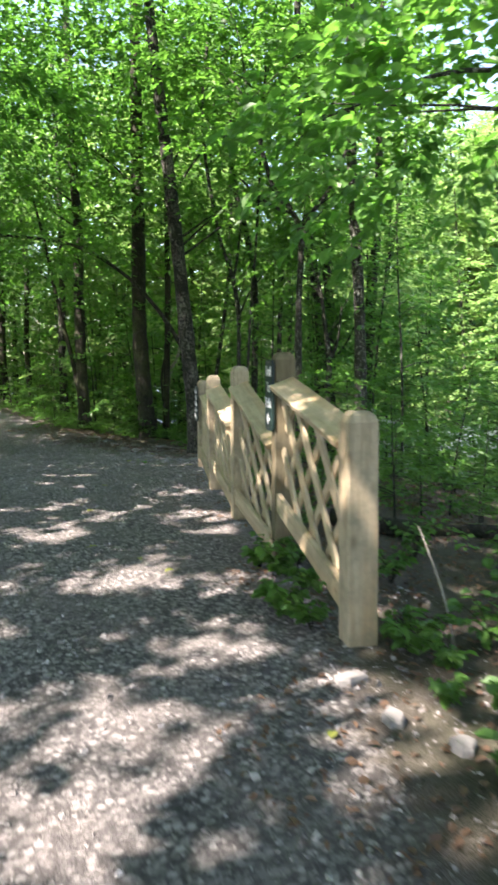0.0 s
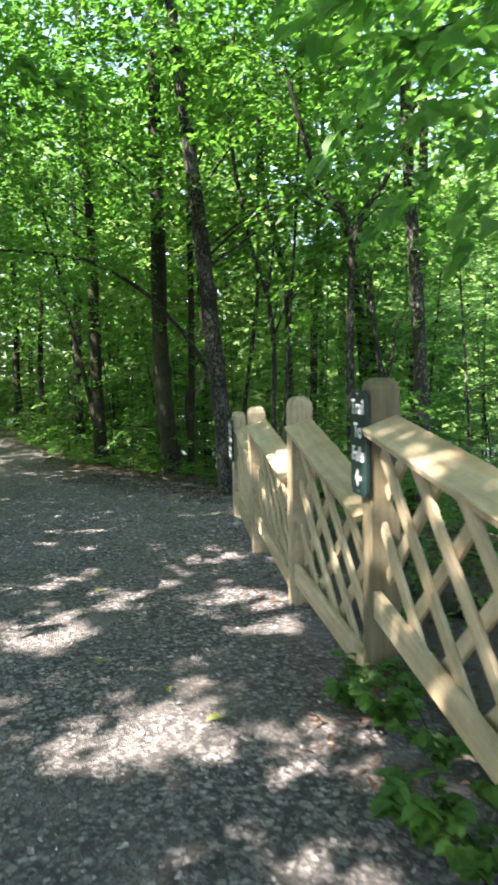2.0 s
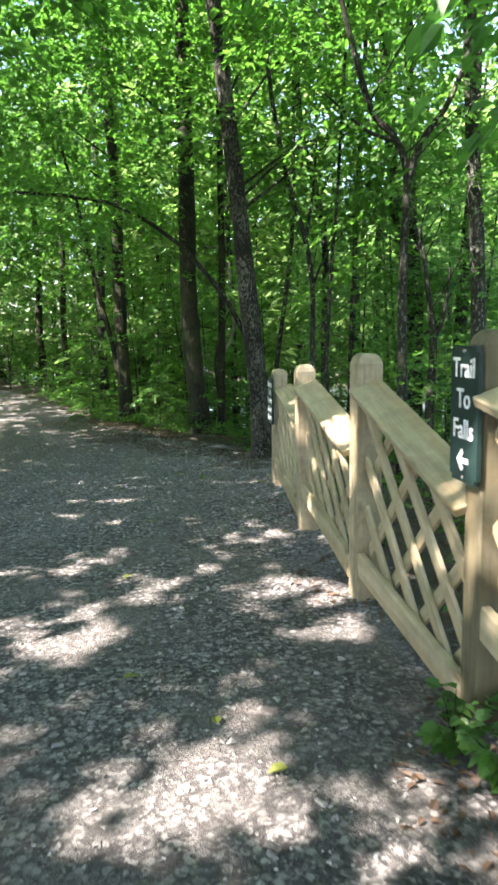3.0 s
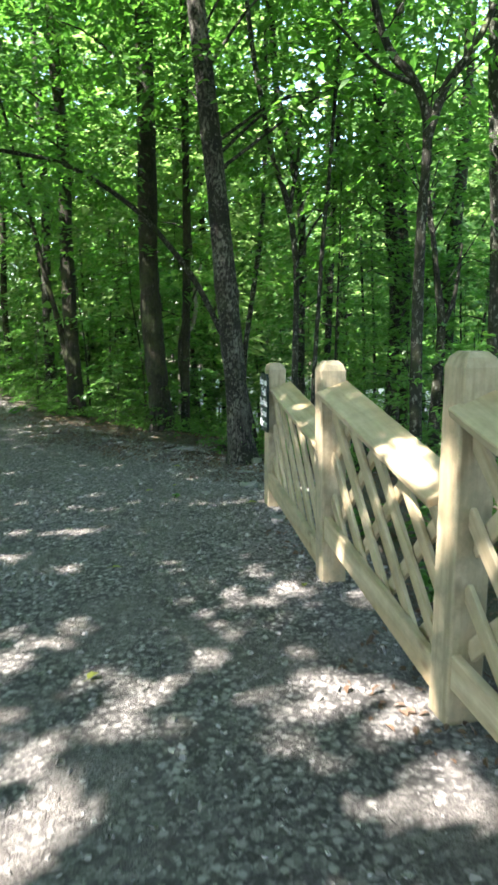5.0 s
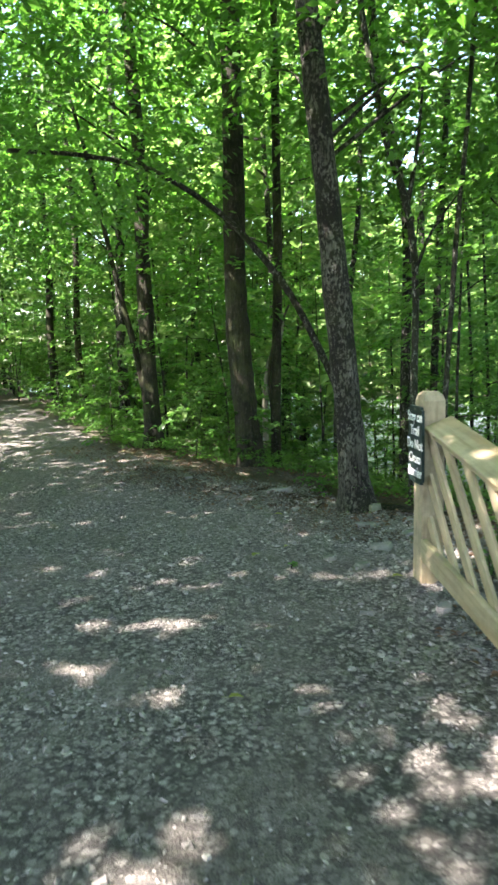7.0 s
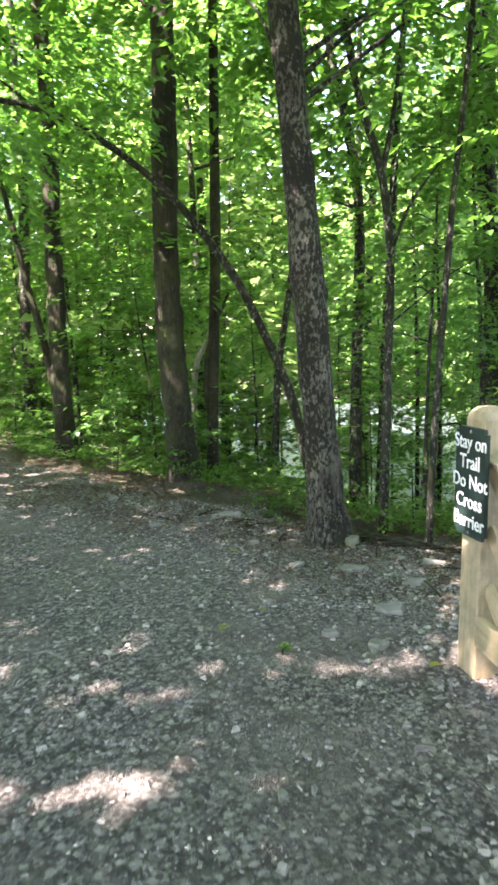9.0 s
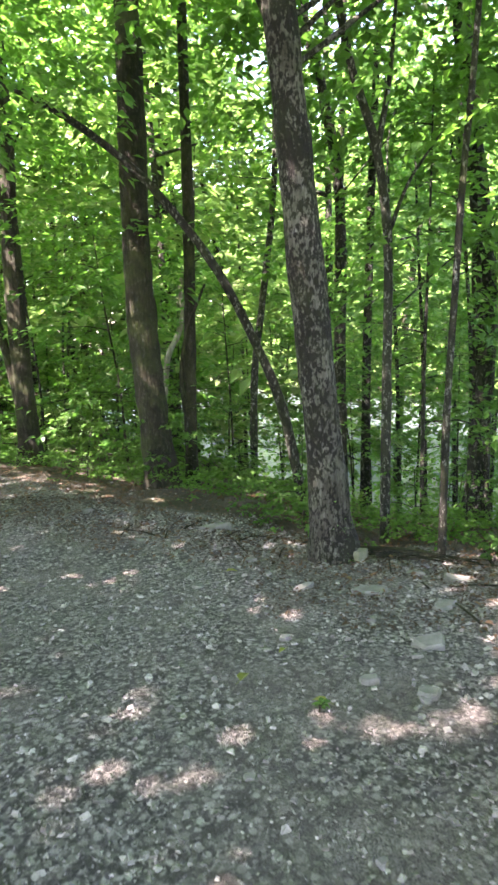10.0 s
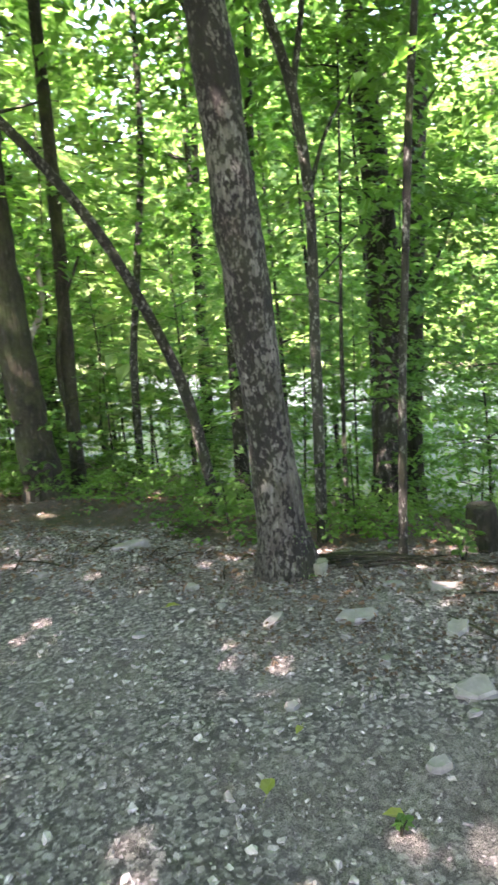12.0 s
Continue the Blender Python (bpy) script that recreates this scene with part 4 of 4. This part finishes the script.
on_path = lambda x, y: (x < edge_x(y) + 0.15 + 0.7 * (y < 4.5) + 1.1 * ((y > 11.5) & (y < 16.5))) & (x > edge_x(y) - PATH_WIDE)
gx1, gy1 = patchy(rngk, 17000, (-3.6, 1.4, 1.2, 9.0), on_path)
gx2, gy2 = patchy(rngk, 46000, (-3.6, 0.8, 8.0, 14.5), on_path)
gx3, gy3 = patchy(rngk, 4500, (-6.5, 0.5, 12.5, 22), on_path)
gxs, gys = np.concatenate([gx1, gx2, gx3]), np.concatenate([gy1, gy2, gy3])
gs = np.where(gys > 7.5, 0.0031, 0.0038) * np.exp(np.abs(rngk.normal(0, 0.68, len(gxs))))
margin = np.clip(1.2 - (edge_x(gys) - gxs), 0, 1)
gs = np.minimum(gs * (1 + 0.7 * margin * (gys > 8)), 0.019)
chips(rngk, gxs, gys, gs, (0.28, 0.65), "gravel", "loose angular grey gravel strewn over the path", "gravel", PEBBLE)


def litter(rng, n, box, test, size, mat, name, label):
    x, y = rng.uniform(box[0], box[1], n), rng.uniform(box[2], box[3], n)
    k = test(x, y)
    x, y = x[k], y[k]
    pos = np.stack([x, y, land(x, y) + rng.uniform(0.006, 0.02, len(x))], -1)
    ax = unit(rng.normal(0, 1, pos.shape) * np.array([1, 1, 0.25]))
    nr = np.array([0, 0, 1.0]) + rng.normal(0, 0.35, pos.shape)
    L = size * rng.uniform(0.5, 1.3, len(x))
    v, f = broad_leaves(pos, ax, nr, L, L * rng.uniform(0.45, 0.7, len(x)))
    tagged(new(name, array_mesh(name, v, f, mat)), label, "leaf litter", kind="stuff")


verge = lambda x, y: (x > edge_x(y) - 0.3 - 0.25 * np.sin(3 * y) - 0.8 * (y > 11.6) * (y < 20)) & (x < edge_x(y) + 3.5)
litter(rngk, 30000, (-5, 5, 0.5, 18), verge, 0.045, LEAF_DEAD, "leaf_litter", "brown dead leaves and bark bits along the verge")
bare = lambda x, y: (x > edge_x(y) - 1.25 - 0.3 * np.sin(2.3 * y)) & (x < edge_x(y) + 0.4) & (np.sin(6.1 * x + 2.0 * y) + np.sin(4.7 * y - 3.0 * x) > -1.1)
litter(rngk, 15000, (-3.6, 0.8, 11.0, 15.5), bare, 0.026, LEAF_CHIP, "leaf_litter", "dark brown crumbled leaves trodden into the bare soil")


def fallen_leaf(rng, x, y, size, turn):
    v, f = broad_leaves(np.zeros((1, 3)), np.array([[1.0, 0, 0.06]]), np.array([[0.1, 0.1, 1.0]]), np.array([size]), np.array([size * 0.62]))
    stalk, g = tube([(0, 0, 0), (-0.2 * size, 0.02 * size, 0.004), (-0.45 * size, 0.07 * size, 0.002)], [0.0012, 0.001, 0.0008], 4)
    v, f = joined([(v, f), (stalk, g)])
    ob = new("fallen_leaf", array_mesh("fallen_leaf", v, f, LEAF_FALLEN))
    ob.matrix_basis = pose(x, y, float(land(x, y)) + 0.012, 0, 0, turn)
    tagged(ob, "yellow-green fallen leaf on the gravel", "leaf", "fallen leaves")


for x, y, size, turn in ((-1.0, 5.6, 0.08, 30), (-0.55, 5.2, 0.07, 100), (-0.28, 4.9, 0.08, 200), (-1.25, 7.0, 0.08, 60), (-1.33, 8.45, 0.07, 10), (-0.15, 8.0, 0.06, 80), (-0.35, 10.0, 0.08, 20),
                         (-1.1, 12.5, 0.09, 0), (-1.27, 10.6, 0.09, 60), (-0.95, 10.3, 0.07, 140), (0.45, 2.6, 0.07, 70), (-1.0, 10.9, 0.05, 220), (0.30, 4.9, 0.06, 30)):
    fallen_leaf(rngk, x, y, size, turn)


# ---- low plants by the fence and on the bank ----
def seedling(rng, x, y, stems, height, leaf, name="seedling", label="bright green broad-leaved seedling on the ground"):
    base = np.array(on(x, y))
    t = thing(name, label, "plant", tuple(base), "seedlings by the path")
    pos, ax = [], []
    for _ in range(stems):
        a = rng.uniform(0, 2 * np.pi)
        h = height * rng.uniform(0.5, 1.1)
        tip = np.array([math.cos(a) * h * rng.uniform(0.4, 1.0), math.sin(a) * h * rng.uniform(0.4, 1.0), h])
        q = smooth_line([(0, 0, -0.02), tip * np.array([0.35, 0.35, 0.6]), tip], 3)
        hang("stem", array_mesh("stem", *tube(q, np.linspace(0.004, 0.0018, len(q)), 5), BARK_BROWN), t)
        for k in range(rng.integers(8, 14)):
            s = q[rng.integers(max(1, len(q) // 3), len(q))]
            b = a + rng.normal(0, 1.1)
            pos.append(s)
            ax.append((math.cos(b), math.sin(b), rng.normal(-0.05, 0.2)))
    pos, ax = np.array(pos), np.array(ax)
    L = 0.62 * leaf * rng.uniform(0.6, 1.2, len(pos))
    v, f = broad_leaves(pos, ax, np.array([0, 0, 1.0]) + rng.normal(0, 0.3, pos.shape), L, L * 0.75)
    hang("leaves", array_mesh("leaves", v, f, LEAF_LOW), t)


rngp = np.random.default_rng(31)
for x, y, n, h, l in ((0.45, 4.75, 13, 0.22, 0.12), (0.33, 4.98, 11, 0.2, 0.11), (0.58, 4.45, 9, 0.18, 0.11), (0.42, 4.0, 13, 0.2, 0.14), (0.54, 3.78, 9, 0.16, 0.11), (0.62, 5.0, 8, 0.22, 0.10), (0.98, 3.40, 10, 0.2, 0.13),
                      (0.95, 3.55, 7, 0.16, 0.10), (1.15, 3.25, 8, 0.2, 0.12), (1.0, 2.9, 5, 0.12, 0.10), (1.3, 2.7, 9, 0.22, 0.14), (1.45, 3.5, 8, 0.25, 0.12), (1.05, 2.3, 6, 0.16, 0.13), (1.15, 2.0, 7, 0.2, 0.14),
                      (0.9, 4.3, 8, 0.25, 0.10), (1.2, 4.6, 9, 0.3, 0.11), (0.7, 5.9, 8, 0.25, 0.10), (1.0, 6.6, 9, 0.3, 0.11), (0.55, 7.6, 8, 0.25, 0.1), (0.45, 8.9, 8, 0.25, 0.1), (0.25, 9.9, 6, 0.2, 0.09),
                      (0.55, 10.6, 7, 0.25, 0.1), (0.95, 11.6, 8, 0.3, 0.1), (0.85, 12.3, 7, 0.25, 0.1), (1.6, 5.4, 9, 0.35, 0.12), (1.8, 4.0, 9, 0.35, 0.13), (2.2, 5.0, 9, 0.4, 0.13), (1.3, 7.8, 9, 0.35, 0.12), (-1.0, 10.25, 2, 0.05, 0.06)):
    seedling(rngp, x, y, n, h, l)

# ---- dead wood ----
def dead_wood(name, label, category, line, r0, r1, bark, seg=12, seed=0):
    rng = np.random.default_rng(seed)
    q = smooth_line(line, 5)
    v, f = tube(q, np.linspace(r0, r1, len(q)), seg, 0.05, rng)
    me = array_mesh(name, v, f, bark, True)
    bm = bmesh.new()
    bm.from_mesh(me)
    bmesh.ops.holes_fill(bm, edges=bm.edges[:], sides=0)
    bm.to_mesh(me)
    bm.free()
    tagged(new(name, me), label, category)


STUMP_Z = float(land(1.24, 12.6))
dead_wood("tree_stump", "short brown tree stump cut flat on the bank", "stump", [(1.24, 12.6, STUMP_Z - 0.1), (1.24, 12.6, STUMP_Z + 0.15), (1.23, 12.6, 0.02)], 0.13, 0.10, BARK_BROWN, 16, 4)
dead_wood("fallen_log", "dark fallen log lying on the slope behind the fence", "log", [(1.1, 6.5, float(land(1.1, 6.5)) + 0.07), (1.8, 6.3, float(land(1.8, 6.3)) + 0.08), (2.6, 6.2, float(land(2.6, 6.2)) + 0.07)], 0.09, 0.07, BARK_BROWN, 12, 5)
dead_wood("dead_stem", "thin pale dead stem leaning beside the fence", "twig", [(1.22, 3.35, float(land(1.22, 3.35)) - 0.02), (1.17, 3.45, 0.3), (1.08, 3.6, 0.62)], 0.007, 0.004, BARK_PALE, 6, 6)
for k in range(26):
    rr = np.random.default_rng(400 + k)
    x, y = rr.uniform(-2.2, 0.8), rr.uniform(11.0, 14.0)
    x = float(edge_x(y)) - rr.uniform(-0.5, 0.45)
    a, L = rr.uniform(0, np.pi), rr.uniform(0.12, 0.5)
    dx, dy = math.cos(a) * L / 2, math.sin(a) * L / 2
    dead_wood("stick", "dry brown stick lying on the verge", "twig", [(x - dx, y - dy, float(land(x - dx, y - dy)) + 0.008), (x, y + 0.02, float(land(x, y)) + 0.016), (x + dx, y + dy, float(land(x + dx, y + dy)) + 0.01)], 0.008, 0.004, BARK_BROWN, 5, k)


# a small heap of sticks at the foot of the leaning tree
for k in range(11):
    rr = np.random.default_rng(450 + k)
    x, y, a, L = rr.uniform(0.12, 0.5), rr.uniform(12.3, 12.75), math.radians(rr.normal(-22, 16)), rr.uniform(0.3, 0.62)
    dx, dy, lift = math.cos(a) * L / 2, math.sin(a) * L / 2, 0.012 + 0.007 * (k % 4)
    dead_wood("stick", "dark bent stick in a heap at the tree's foot", "twig", [(x - dx, y - dy, float(land(x - dx, y - dy)) + lift), (x, y + rr.uniform(-0.03, 0.03), float(land(x, y)) + lift + 0.02), (x + dx, y + dy, float(land(x + dx, y + dy)) + lift)], 0.013, 0.006, BARK_BROWN, 6, 40 + k)


def build_moss():
    rng = np.random.default_rng(8)
    n = 700
    a = rng.normal(-0.35, 0.55, n)
    h = np.abs(rng.normal(0, 0.16, n)) - 0.12
    r = 0.15 + 0.07 * np.exp(-np.clip(h + 0.1, 0, 1) / 0.12)
    out = np.stack([np.cos(a), np.sin(a), np.full(n, 0.35)], 1)
    pos = np.stack([-0.27 - 0.06 * h + np.cos(a) * r, 12.65 + np.sin(a) * r, h - 0.08], 1)
    L = rng.uniform(0.012, 0.028, n)
    v, f = leaf_quads(pos, out + rng.normal(0, 0.4, out.shape), np.array([0, 0, 1.0]) + rng.normal(0, 0.4, out.shape), L, L * 0.7)
    tagged(new("moss", array_mesh("moss", v, f, LEAF_LOW)), "green moss growing at the foot of the leaning tree", "moss", kind="stuff")


build_moss()
# a sunlit stem: the light on it is put into the pale bark
BX, BY = -1.10, 19.48
dead_wood("bare_branch", "bare crooked branch standing among the trunks, made pale to look sunlit", "branch", [(BX - 0.10, BY, float(land(BX, BY)) - 0.05), (BX - 0.12, BY, 0.3), (BX - 0.02, BY, 1.15), (BX + 0.16, BY, 1.5), (BX + 0.25, BY, 1.85), (BX + 0.24, BY, 2.3), (BX + 0.38, BY, 2.75)], 0.06, 0.03, BARK_PALE, 8, 9)


def undergrowth():
    """Low ferns and seedlings that cover the bank below the path."""
    rng = np.random.default_rng(12)
    n = 2600
    y = rng.uniform(11.5, 25, n)
    x = edge_x(y) + np.abs(rng.normal(0, 2.2, n)) + np.where(y < 17, 0.95, 0.3)
    o = np.stack([x, y, land(x, y) + rng.uniform(0.02, 0.22, n)], 1)
    a = rng.uniform(0, 2 * np.pi, n)
    way = np.stack([np.cos(a), np.sin(a), rng.uniform(0.2, 0.9, n)], 1)
    v, f = leaf_quads(*sprays(rng, o, way, rng.uniform(0.12, 0.34, n), 12, 0.05, 0.4))
    tagged(new("undergrowth", array_mesh("undergrowth", v, f, LEAF_LOW)), "low green ferns and seedlings covering the bank", "undergrowth", kind="stuff")


undergrowth()
